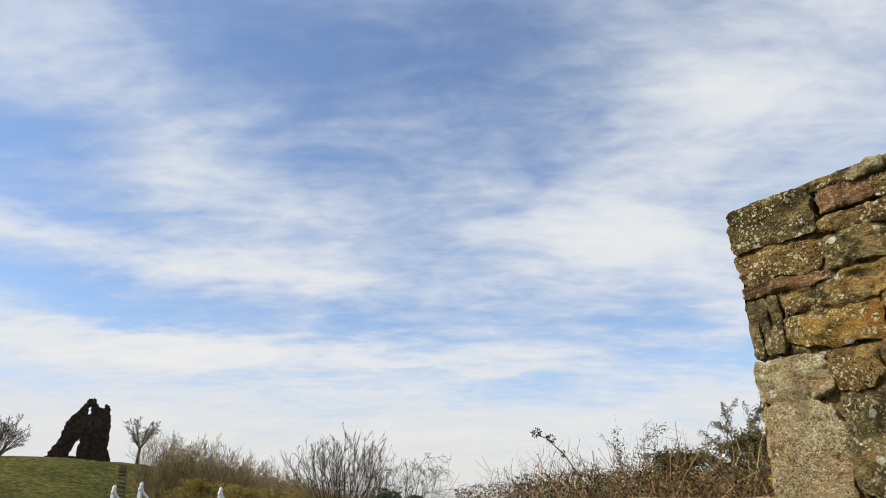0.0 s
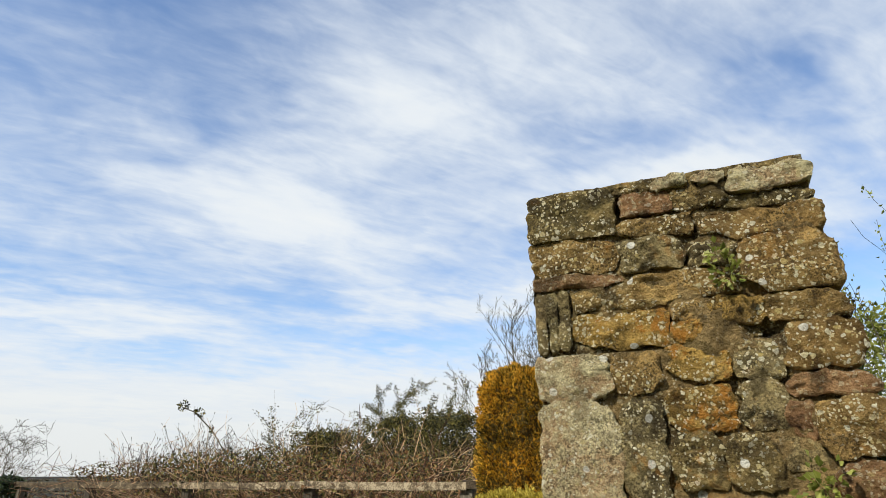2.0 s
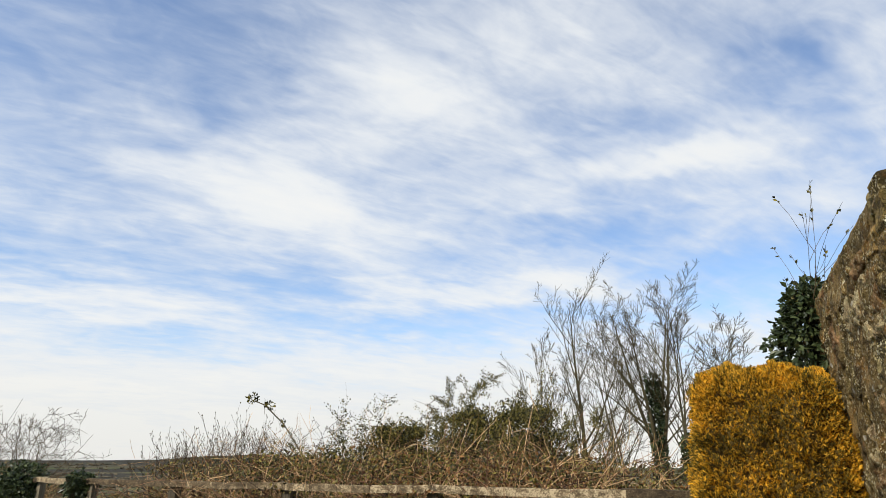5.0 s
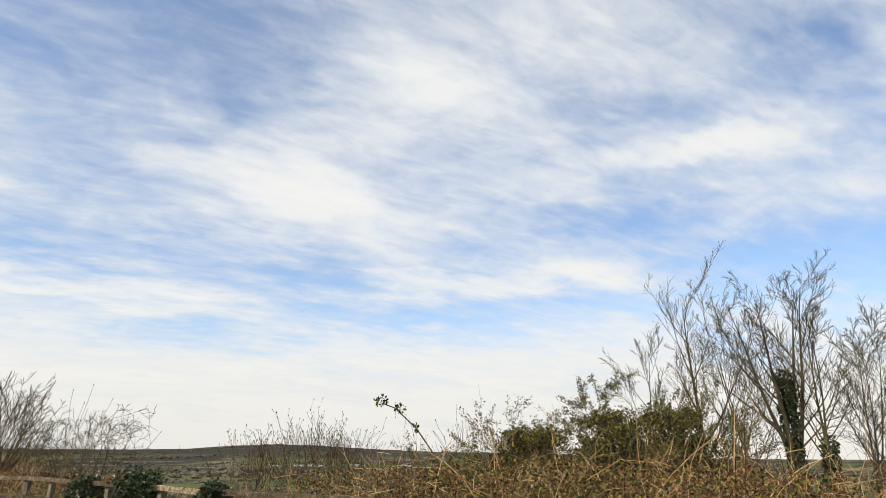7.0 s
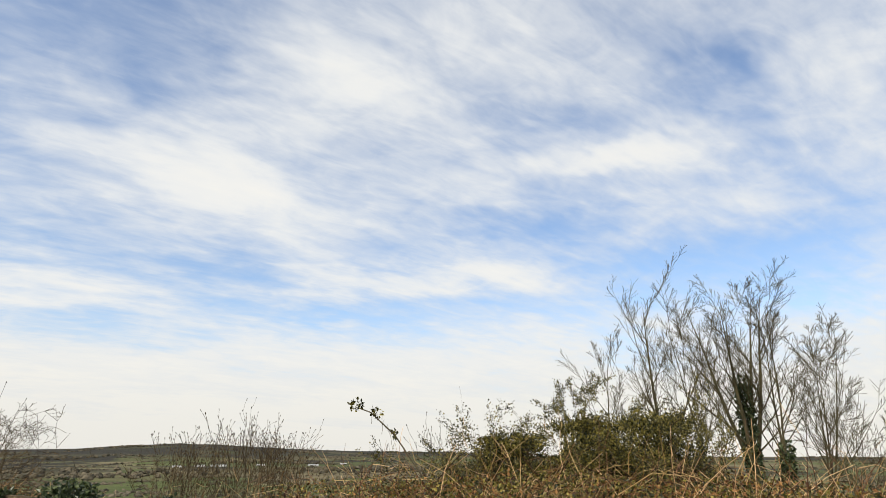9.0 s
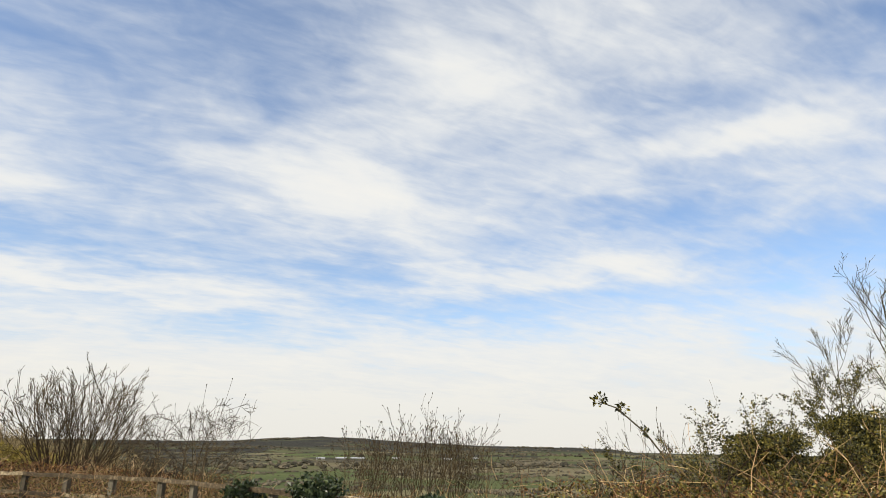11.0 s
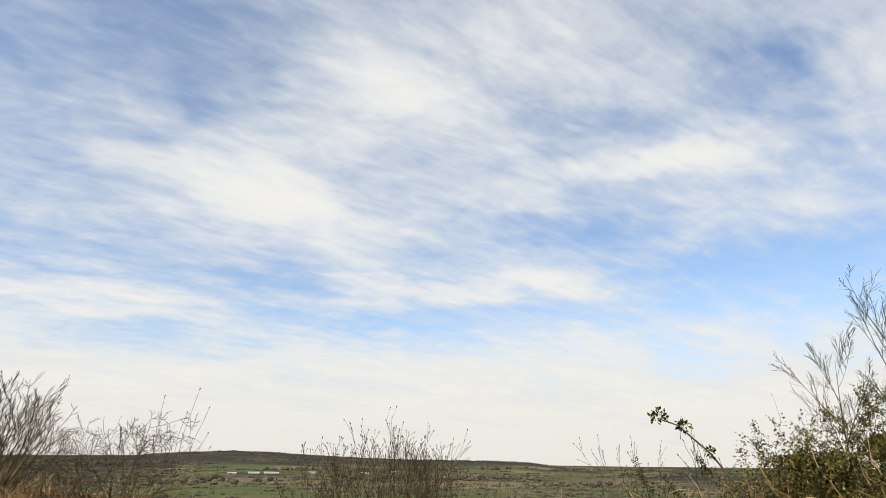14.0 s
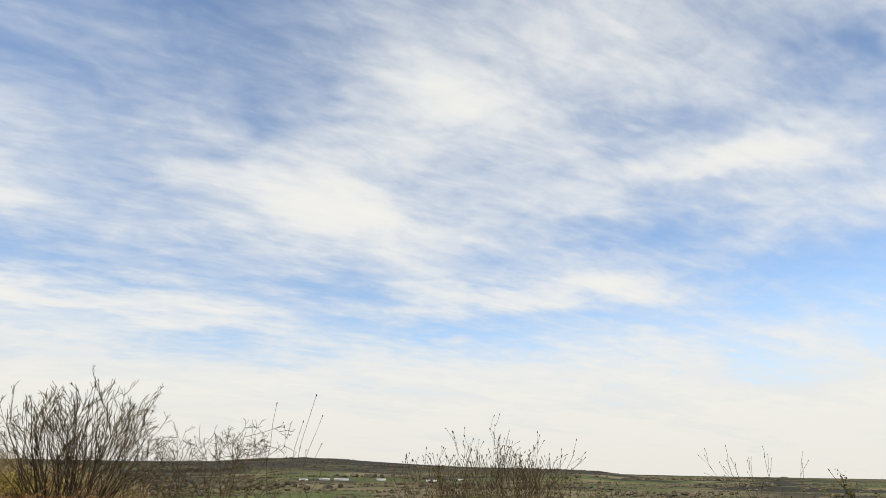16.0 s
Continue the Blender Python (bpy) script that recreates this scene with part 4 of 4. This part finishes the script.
_rng = random.Random(77)
for k, (s, out, h, w, stems) in enumerate([
        (-4.5, 1.6, 1.5, 2.6, 420), (-2.2, 1.4, 1.55, 2.6, 460), (0.0, 1.3, 1.7, 2.6, 620), (2.0, 1.3, 1.75, 2.6, 620), (4.0, 1.5, 1.65, 2.6, 560),
        (5.9, 1.9, 1.3, 2.4, 260), (-1.0, 3.4, 1.7, 3.0, 560), (1.6, 3.3, 1.7, 3.0, 560), (4.0, 3.4, 1.6, 2.6, 420),
        (-3.2, 3.4, 1.55, 2.8, 420), (20.5, 3.0, 1.2, 3.0, 260), (23.0, 5.5, 1.5, 3.4, 300), (19.0, 6.0, 1.4, 3.4, 300), (8.0, 2.2, 0.95, 2.6, 220), (10.4, 1.9, 1.0, 2.6, 240), (12.8, 1.8, 1.2, 2.6, 260), (15.2, 1.8, 1.3, 2.6, 260), (18.0, 2.0, 1.4, 3.0, 260)]):
    bramble(beyond(s, out), h * (1.2 if k in (2, 3, 4, 6, 7, 8) else 1.05), w, int(stems * 1.45), 100 + k, int(stems * 22), 0.62 if k % 3 else 0.78, straw=110 if k in (0, 1, 2, 3, 4, 6, 7, 9) else 90)


def arching_stem():
    """The long stem that leans out of the brambles, with a leafy tuft at its end."""
    rng = random.Random(9)
    tip = Vector((1.44, 13.14, 2.48))
    foot = Vector((2.75, 12.35, ground_z(2.75, 12.35)))
    ob = thing("arching_bramble", foot, "long arching bramble stem with a dark leafy tuft", "bramble")
    rel = tip - foot
    pts = [Vector((0, 0, -0.05)), Vector((rel.x * 0.14, rel.y * 0.14, rel.z * 0.34)), Vector((rel.x * 0.36, rel.y * 0.36, rel.z * 0.64)), Vector((rel.x * 0.62, rel.y * 0.62, rel.z * 0.85)), Vector((rel.x * 0.85, rel.y * 0.85, rel.z * 0.97)), rel]
    g = Geo()
    g.tube(pts, [0.014, 0.013, 0.012, 0.011, 0.01, 0.007], 5)
    for k in (0.45, 0.6, 0.75):
        grow(g, rng, pts[2].lerp(pts[5], k), Vector((rng.uniform(-0.3, 0.3), 0, 1)), 0.25, 0.004, 1, 3, 0.5, 0, 0.6)
    part("stem", g, BARK, ob)
    tuft = Geo()
    leaves_round(tuft, rng, rel + Vector((0.02, 0, 0.02)), 0.1, 70, 0.05, (1.1, 1, 0.8), 0, 0.3)
    leaves_round(tuft, rng, pts[4] + Vector((0.1, 0, 0)), 0.09, 45, 0.06, (1.2, 1, 0.6), 0, 0.3)
    leaves_round(tuft, rng, pts[3] + Vector((-0.02, 0, 0.02)), 0.06, 24, 0.05, (1, 1, 1), 0, 0.3)
    tagged(part("leaf_tuft", tuft, EVERGREEN_LEAF, ob), kind="stuff")


arching_stem()
evergreen((4.05, 12.8), 2.62, 1.7, 51, "open evergreen hawthorn shrub with upright twigs above the brambles", dense=2.8, core=0.9, stems=22)
evergreen((5.85, 12.0), 3.05, 3.3, 52, "dense dark evergreen shrub rising from the brambles", dense=5.0, core=1.0, stems=24)
evergreen((4.9, 12.4), 2.15, 2.3, 53, "low olive-green shrub among the brambles", dense=2.0)
evergreen((6.7, 11.2), 2.0, 2.0, 54, "low olive-green shrub among the brambles", dense=1.2)
evergreen((3.0, 13.6), 1.8, 1.6, 55, "low olive-green shrub among the brambles", dense=0.6)
evergreen((4.9, 3.05), 2.8, 1.5, 56, "leggy shrub with young yellow-green leaves behind the wall", leaf=SPRING_LEAF, dense=0.8, stems=18, core=0.6)

# ---- bare trees past the brambles ----
bare_tree((10.05, 12.15), 6.2, 61, "tall bare tree with an ivy-clad trunk", 0.1, 9, (0.0, 0.1), 3, 3.9, forks=4, mat=PALE_BARK, fork_at=0.34, open_out=0.3, spread=0.66)
bare_tree((10.0, 12.5), 5.6, 70, "bare stem beside the ivy-clad tree", 0.06, 9, (-0.7, 0.8), 3, forks=2, mat=PALE_BARK, fork_at=0.2, open_out=0.16, spread=0.6)
bare_tree((10.2, 11.75), 5.3, 62, "bare tree with ivy low on its trunk", 0.075, 8, (0.3, -0.3), 3, 2.6, forks=2, mat=PALE_BARK, fork_at=0.34, open_out=0.16, spread=0.6)
bare_tree((9.55, 13.9), 6.4, 163, "tall slender bare tree with pale bark", 0.075, 15, (-0.1, 0.1), 3, mat=PALE_BARK, fork_at=0.16, spread=0.6)
bare_tree((9.15, 14.85), 5.1, 64, "slender bare tree with thin twigs", 0.045, 12, (-0.2, 0.15), 3, mat=PALE_BARK, fork_at=0.16, spread=0.5)
bare_tree((10.6, 11.3), 4.8, 65, "bare tree leaning outwards with spreading limbs", 0.06, 9, (0.5, -0.6), 3, forks=3, mat=PALE_BARK, open_out=0.26, spread=0.65)
bare_tree((10.95, 10.6), 3.5, 68, "low bare tree with spreading limbs", 0.045, 8, (0.5, -0.7), 3, forks=3, mat=PALE_BARK, open_out=0.6, fork_at=0.2, spread=0.6)
bare_tree((8.7, 13.6), 3.4, 67, "slender bare sapling with thin twigs", 0.035, 8, (-0.1, 0.1), 3, mat=PALE_BARK, fork_at=0.2)
bare_tree((9.5, 13.0), 3.2, 69, "slender bare sapling with thin twigs", 0.035, 8, (0.1, 0.1), 3, mat=PALE_BARK, fork_at=0.2, forks=2)

# ---- bare bushes and saplings further off ----
bare_bush((-6.2, 33.9), 5.3, 4.7, 34, 71, "large rounded bare bush above dead bracken", r=0.05, depth=3, kids=4, rmin=0.0115, spread=0.46, bud=0.018, lift=0.035)
bare_bush((-2.5, 29.9), 4.3, 4.0, 16, 72, "smaller bare bush with crossing branches", r=0.035, depth=3, kids=5, rmin=0.008, bud=0.018, spread=0.75, lift=0.0)
bare_bush((-4.2, 30.4), 3.8, 2.6, 6, 78, "thin bare bush with pale crossing stems", r=0.03, depth=2, kids=5, rmin=0.008, spread=0.75, lift=0.0)
for k, (x, y, h, w, n1) in enumerate([(2.2, 24.9, 3.2, 1.8, 8), (3.5, 24.7, 3.5, 1.8, 8), (4.6, 24.6, 3.6, 1.8, 8), (1.7, 24.7, 3.1, 1.7, 6), (2.8, 25.2, 3.5, 1.7, 7), (4.1, 25.1, 3.9, 1.6, 8), (5.0, 24.8, 3.7, 1.5, 7), (5.8, 24.5, 3.3, 1.4, 5), (6.9, 24.2, 2.7, 1.3, 3), (3.5, 25.6, 3.9, 0.3, 1)]):
    bare_bush((x, y), h * 0.93, w, int(n1 * 1.5), 80 + k, "thin upright bare saplings with swelling buds", r=0.016, depth=2, kids=4, name="sapling_clump", group="saplings on the slope", spread=0.42, rmin=0.006, bud=0.03)
bare_bush((-2.68, 19.7), 3.0, 0.5, 3, 91, "two tall whippy bare shoots", r=0.012, depth=1, kids=3, name="whippy_shoots", spread=0.2, rmin=0.005, bud=0.02)
bare_bush((1.0, 15.95), 2.3, 0.3, 2, 92, "single thin bare upright shoot", r=0.008, depth=1, kids=3, name="thin_shoot", spread=0.25, bud=0.015)
bare_bush((9.95, 21.4), 3.7, 1.4, 5, 93, "thin bare upright budding shoots", r=0.014, depth=2, kids=3, name="whippy_shoots", spread=0.25, rmin=0.006, bud=0.025)
bare_bush((8.2, 20.4), 2.9, 0.9, 3, 94, "thin bare upright budding shoots", r=0.011, depth=1, kids=3, name="whippy_shoots", spread=0.25, rmin=0.006, bud=0.025)

bare_bush((3.65, 14.18), 2.7, 0.5, 2, 95, "thin budding shoots among the brambles", r=0.011, depth=2, kids=4, name="whippy_shoots", spread=0.35, rmin=0.0042, bud=0.018)
bare_bush((2.63, 14.63), 2.4, 0.4, 2, 96, "thin budding shoots among the brambles", r=0.011, depth=2, kids=4, name="whippy_shoots", spread=0.35, rmin=0.0042, bud=0.018)
bare_bush((4.00, 13.47), 2.8, 0.5, 2, 97, "thin budding shoots among the brambles", r=0.011, depth=2, kids=4, name="whippy_shoots", spread=0.35, rmin=0.0042, bud=0.018)
bare_bush((2.49, 14.03), 2.2, 0.6, 3, 98, "thin budding shoots among the brambles", r=0.011, depth=2, kids=4, name="whippy_shoots", spread=0.35, rmin=0.0042, bud=0.018)
for k, (x, y) in enumerate([(1.2, 24.2), (2.8, 24.0), (4.4, 23.8), (6.0, 23.6)]):
    bramble((x, y), max(0.7, (0.95 - 0.08 * k - ground_z(x, y)) * 0.95), 2.4, 300, 540 + k, 2600, 0.5, name="bramble_thicket", label="low olive and rust-brown brambles under the saplings", group="brambles on the slope", grain=1.8)
for k, (x, y) in enumerate([(-9.4, 32.6), (-7.6, 32.2), (-5.8, 31.8), (-4.2, 31.2), (-2.6, 30.6)]):
    bramble((x, y), max(0.8, (1.75 - 0.1 * k - ground_z(x, y)) * 0.95), 2.8, 420, 520 + k, 2600, 0.08, name="dead_bracken", label="rust-brown dead bracken under the bare bushes", group="bracken on the slope", grain=2.2)
for k, (x, y) in enumerate([(-8.6, 31.5), (-6.0, 31.2), (-3.6, 29.6), (-10.8, 33.0)]):
    bramble((x, y), 1.5, 3.2, 260, 440 + k, 2200, 0.1)
for k in range(7):
    az, d = radians(-21 + 2.1 * k), 40 - 0.8 * k
    evergreen((d * math.sin(az) - 2.5, d * math.cos(az) + 4), 2.9 - 0.12 * k, 4.2, 400 + k, "olive-green gorse bush on the slope", leaf=OLIVE_LEAF, dense=0.8, name="gorse_bush", grain=2.2)

for k in range(8):
    az, d = radians(-23 + 1.9 * k), 52 - 1.0 * k
    bare_bush((d * math.sin(az) - 3, d * math.cos(az) + 4), 6.6 - 0.45 * k, 5.5, 26, 420 + k, "dense grey-brown bare scrub on the slope", r=0.05, depth=3, kids=6, rmin=0.009, mat=SCRUB, name="scrub_bush", group="scrub below the motte", spread=0.55)

# scrub on the slope towards the motte
_rng = random.Random(12)
for k in range(26):
    f = k / 25
    az = radians(-24 + 17 * f + _rng.uniform(-0.6, 0.6))
    d = 66 - 24 * f + _rng.uniform(-5, 5)
    h = 5.6 - 3.0 * f + _rng.uniform(-0.6, 0.6)
    bare_bush((d * math.sin(az), d * math.cos(az)), h, h * 1.0, 17, 200 + k, "dense grey-brown bare scrub on the slope", r=0.06, depth=3, kids=5, rmin=0.012, mat=SCRUB, name="scrub_bush", group="scrub below the motte", thin=0.6, spread=0.55)


# ---- the ruined keep on its mound ----
def make_castle():
    rng = random.Random(4)
    centre = Vector((-67.0, 111.4, ground_z(-67.0, 111.4)))
    toward = Vector((-centre.x, -centre.y, 0)).normalized()
    right = Vector((toward.y * -1, toward.x, 0))
    outline = [(-5.0, -0.6), (-3.5, 1.9), (-2.7, 3.1), (-2.15, 5.6), (-1.1, 6.8), (0.0, 8.0), (0.5, 9.0), (1.45, 9.15), (2.4, 7.9), (3.1, 7.8), (3.25, 8.4), (3.9, 8.2), (4.3, 7.4), (4.75, 5.4), (4.95, 2.3), (6.3, -0.6)]

    def inside(x, y):
        hit = False
        for (x0, y0), (x1, y1) in zip(outline, outline[1:] + outline[:1]):
            if (y0 > y) != (y1 > y) and x < x0 + (x1 - x0) * (y - y0) / (y1 - y0):
                hit = not hit
        if 0.72 < x < 1.28 and 6.75 < y < 7.75 or math.hypot(x - 1.0, y - 7.75) < 0.28:
            return False
        w = 0.22 + 0.46 * (1 - max(0.0, y) / 3.7)
        mid = -0.5 + 0.21 * y
        if y < 3.7 and abs(x - mid) < w * (1 if y < 3 else max(0.0, (3.7 - y) / 0.7)):
            return False
        return hit

    cell = 0.115
    nx, ny = 104, 90
    g, index = Geo(), {}
    thick = 1.9

    def corner(i, j, side):
        key = (i, j, side)
        if key not in index:
            x, y = -5.1 + i * cell, -0.6 + j * cell
            jx, jy = noise.noise((i * 0.3, j * 0.3, 1.0)) * 0.22, noise.noise((i * 0.3, j * 0.3, 9.0)) * 0.22
            depth = (thick / 2 if side else -thick / 2) + noise.noise((i * 0.2, j * 0.2, side * 5.0)) * 0.3
            depth += 0.5 if side and 0.9 < x - 0.05 * y < 1.7 and y < 5 else 0.0
            index[key] = len(g.v)
            g.v.append(right * (x + jx) + toward * depth + Vector((0, 0, (y + jy) * 1.2)))
        return index[key]

    full = {(i, j) for i in range(nx) for j in range(ny) if inside(-5.1 + (i + 0.5) * cell, -0.6 + (j + 0.5) * cell)}
    for i, j in full:
        for side in (0, 1):
            q = [corner(i, j, side), corner(i + 1, j, side), corner(i + 1, j + 1, side), corner(i, j + 1, side)]
            g.f.append(tuple(q if side else q[::-1]))
        for di, dj, a, b in ((-1, 0, (0, 1), (0, 0)), (1, 0, (1, 0), (1, 1)), (0, -1, (0, 0), (1, 0)), (0, 1, (1, 1), (0, 1))):
            if (i + di, j + dj) not in full:
                p, r2 = (i + a[0], j + a[1]), (i + b[0], j + b[1])
                g.f.append((corner(*p, 1), corner(*p, 0), corner(*r2, 0), corner(*r2, 1)))
    ob = thing("castle_ruin", centre, "ruined dark stone castle tower with arched openings on a grass mound", "ruin")
    part("masonry", g, RUIN, ob)
    # the return wall behind, broken low
    h = Geo()
    for k in range(3):
        x = -3.0 + k * 2.6
        h.tube([right * x - toward * (1.5 + k) + Vector((0, 0, -0.6)), right * x - toward * (1.5 + k) + Vector((0, 0, 1.4))], [0.9, 0.7], 6)
    part("rubble", h, RUIN, ob)


make_castle()


def far_spot(px_az, d):
    a = radians(px_az)
    return (d * math.sin(a), d * math.cos(a))


bare_tree(far_spot(-26.6, 120), 7.4, 301, "bare tree on the shoulder of the mound", 0.22, 8, (0.1, 0), 3, mat=TWIG, spread=0.75, forks=6, rmin=0.022, bud=0, open_out=0.75, fork_at=0.32)
bare_bush(far_spot(-36.3, 125), 7.2, 13.0, 26, 302, "bare spreading tree on the mound", r=0.12, depth=3, kids=5, spread=0.5, name="bare_tree", rmin=0.03)
for k in range(7):
    bare_bush(far_spot(-24.8 + k * 1.1, 112 - k * 4), 6.5 - 0.3 * k, 6, 12, 310 + k, "dense grey-brown bare scrub on the slope", r=0.09, depth=3, kids=4, rmin=0.02, mat=SCRUB, name="scrub_bush", group="scrub below the motte", thin=0.6, spread=0.55)


def mound_steps():
    ob = thing("steps", (0, 0, 0), "timber steps climbing the grass mound", "steps")
    for k in range(12):
        az, d = -27.3 - 0.02 * k, 92 + k * 1.6
        x, y = far_spot(az, d)
        c = Vector((x, y, ground_z(x, y) + 0.12))
        a = radians(az)
        side = Vector((math.cos(a), -math.sin(a), 0))
        fwd = Vector((math.sin(a), math.cos(a), 0))
        g = Geo()
        for sx in (-0.55, 0.55):
            for sy in (-0.15, 0.15):
                for sz in (-0.25, 0.08):
                    g.v.append(c + side * sx + fwd * sy + Vector((0, 0, sz)))
        g.f += [(0, 1, 3, 2), (4, 6, 7, 5), (0, 4, 5, 1), (2, 3, 7, 6), (1, 5, 7, 3), (0, 2, 6, 4)]
        part("tread", g, WEATHERED, ob)


mound_steps()


# ---- white posts and rails of the bridge ----
def white_post(x, y, top, seed):
    z = ground_z(x, y)
    ob = thing("white_post", (x, y, z), "white painted timber post with a pointed cap and sloping brace", "post", "white posts")
    bm = bmesh.new()
    bmesh.ops.create_cube(bm, size=1.0)
    for v in bm.verts:
        v.co = Vector((v.co.x * 0.06, v.co.y * 0.06, (v.co.z + 0.5) * (top - z - 0.12)))
    bmesh.ops.bevel(bm, geom=bm.edges[:], offset=0.008, segments=2, affect="EDGES")
    part("shaft", bm, WHITE_PAINT, ob)
    g = Geo()
    h = top - z
    g.tube([(0, 0, h - 0.13), (0, 0, h - 0.1), (0, 0, h - 0.06), (0, 0, h - 0.03), (0, 0, h)], [0.034, 0.042, 0.024, 0.032, 0.006], 10)
    part("cap", g, WHITE_PAINT, ob, "turned white cap", True)
    b = Geo()
    b.tube([(0.02, -0.01, h - 0.12), (0.42, 0.16, h - 0.6), (0.8, 0.32, h - 0.85)], [0.02, 0.02, 0.02], 6)
    part("brace", b, WHITE_PAINT, ob)


for k, (x, y, z) in enumerate([(-5.27, 10.13, 1.39), (-4.94, 10.3, 1.44), (-3.86, 10.76, 1.39)]):
    white_post(x, y, z, k)


# ---- distance: hedgerow trees, woods, sheds ----
def far_woods():
    rng = random.Random(8)
    g = Geo()

    def clump(x, y, r, tall):
        z = ground_z(x, y)
        b = len(g.v)
        k = 7
        for lv, (rr, hh) in enumerate(((0.7, 0.0), (1.0, 0.4), (0.7, 0.8))):
            for i in range(k):
                a = 2 * math.pi * i / k + lv * 0.4
                q = r * rr * rng.uniform(0.75, 1.2)
                g.v.append((x + math.cos(a) * q, y + math.sin(a) * q, z - 0.5 + tall * hh * rng.uniform(0.85, 1.15)))
        g.v.append((x, y, z + tall))
        for lv in range(2):
            for i in range(k):
                a, c = b + lv * k + i, b + lv * k + (i + 1) % k
                g.f.append((a, c, c + k, a + k))
        for i in range(k):
            g.f.append((b + 2 * k + i, b + 2 * k + (i + 1) % k, b + 3 * k))

    for _ in range(300):
        az, d = rng.uniform(-12, 85), 480 * (3000 / 480) ** rng.random()
        x, y = far_spot(az, d)
        turn = rng.choice((0.5, 0.5 + math.pi / 2)) + rng.gauss(0, 0.15)
        ln = rng.uniform(60, 260)
        for i in range(int(ln / 5)):
            if rng.random() < 0.8:
                s = rng.uniform(0.8, 2.0) * (1 + d / 2500)
                clump(x + math.cos(turn) * i * 5 + rng.gauss(0, 2), y + math.sin(turn) * i * 5 + rng.gauss(0, 2), s * 1.3, s * 1.05)
    for _ in range(26):
        az, d = rng.uniform(-10, 80), rng.uniform(900, 3000)
        x, y = far_spot(az, d)
        for _ in range(40):
            s = rng.uniform(3, 6)
            clump(x + rng.gauss(0, 70), y + rng.gauss(0, 30), s, s * 1.2)
    m = mixed_material("far_woodland", [(0.3, (0.04, 0.036, 0.024)), (0.5, (0.075, 0.064, 0.042)), (0.75, (0.12, 0.1, 0.066))], 0.05, 0.95, 0.0, 0.01, (1, 1, 1), 0.5)
    ob = new("far_woods", g.mesh("far_woods", m))
    tagged(ob, "dark bare hedgerows and woods across the distant fields", "woods", kind="stuff")


far_woods()
SHED_WALL = mixed_material("pale_shed_cladding", [(0.3, (0.26, 0.26, 0.25)), (0.6, (0.42, 0.41, 0.39))], 0.2, 0.6, 0.0)
SHED_ROOF = mixed_material("grey_shed_roof", [(0.3, (0.25, 0.25, 0.26)), (0.6, (0.4, 0.4, 0.41))], 0.2, 0.6, 0.0)


def shed(az, d, long, wide, tall):
    x, y = far_spot(az, d)
    z = ground_z(x, y)
    ob = thing("shed", (x, y, z), "long pale farm shed among distant fields", "building", "far farm sheds")
    a = radians(az)
    s, f = Vector((math.cos(a), -math.sin(a), 0)), Vector((math.sin(a), math.cos(a), 0))
    g, r = Geo(), Geo()
    for sx in (-long / 2, long / 2):
        for sy in (-wide / 2, wide / 2):
            g.v += [s * sx + f * sy - Vector((0, 0, 1)), s * sx + f * sy + Vector((0, 0, tall))]
    g.f += [(0, 1, 3, 2), (4, 6, 7, 5), (0, 4, 5, 1), (2, 3, 7, 6)]
    part("wall", g, SHED_WALL, ob)
    for sx in (-long / 2 - 0.5, long / 2 + 0.5):
        r.v += [s * sx - f * (wide / 2 + 0.5) + Vector((0, 0, tall + 0.02)), s * sx + Vector((0, 0, tall + wide * 0.2)), s * sx + f * (wide / 2 + 0.5) + Vector((0, 0, tall + 0.02))]
    r.f += [(0, 3, 4, 1), (1, 4, 5, 2), (0, 1, 2), (3, 5, 4)]
    part("roof", r, SHED_ROOF, ob)


for az, d, ln in ((13.9, 1300, 26), (15.6, 1330, 34), (17.0, 1340, 46), (20.3, 1380, 30), (24.5, 1420, 36), (27.0, 1500, 22)):
    shed(az, d, ln * 0.6, 9, 1.7)
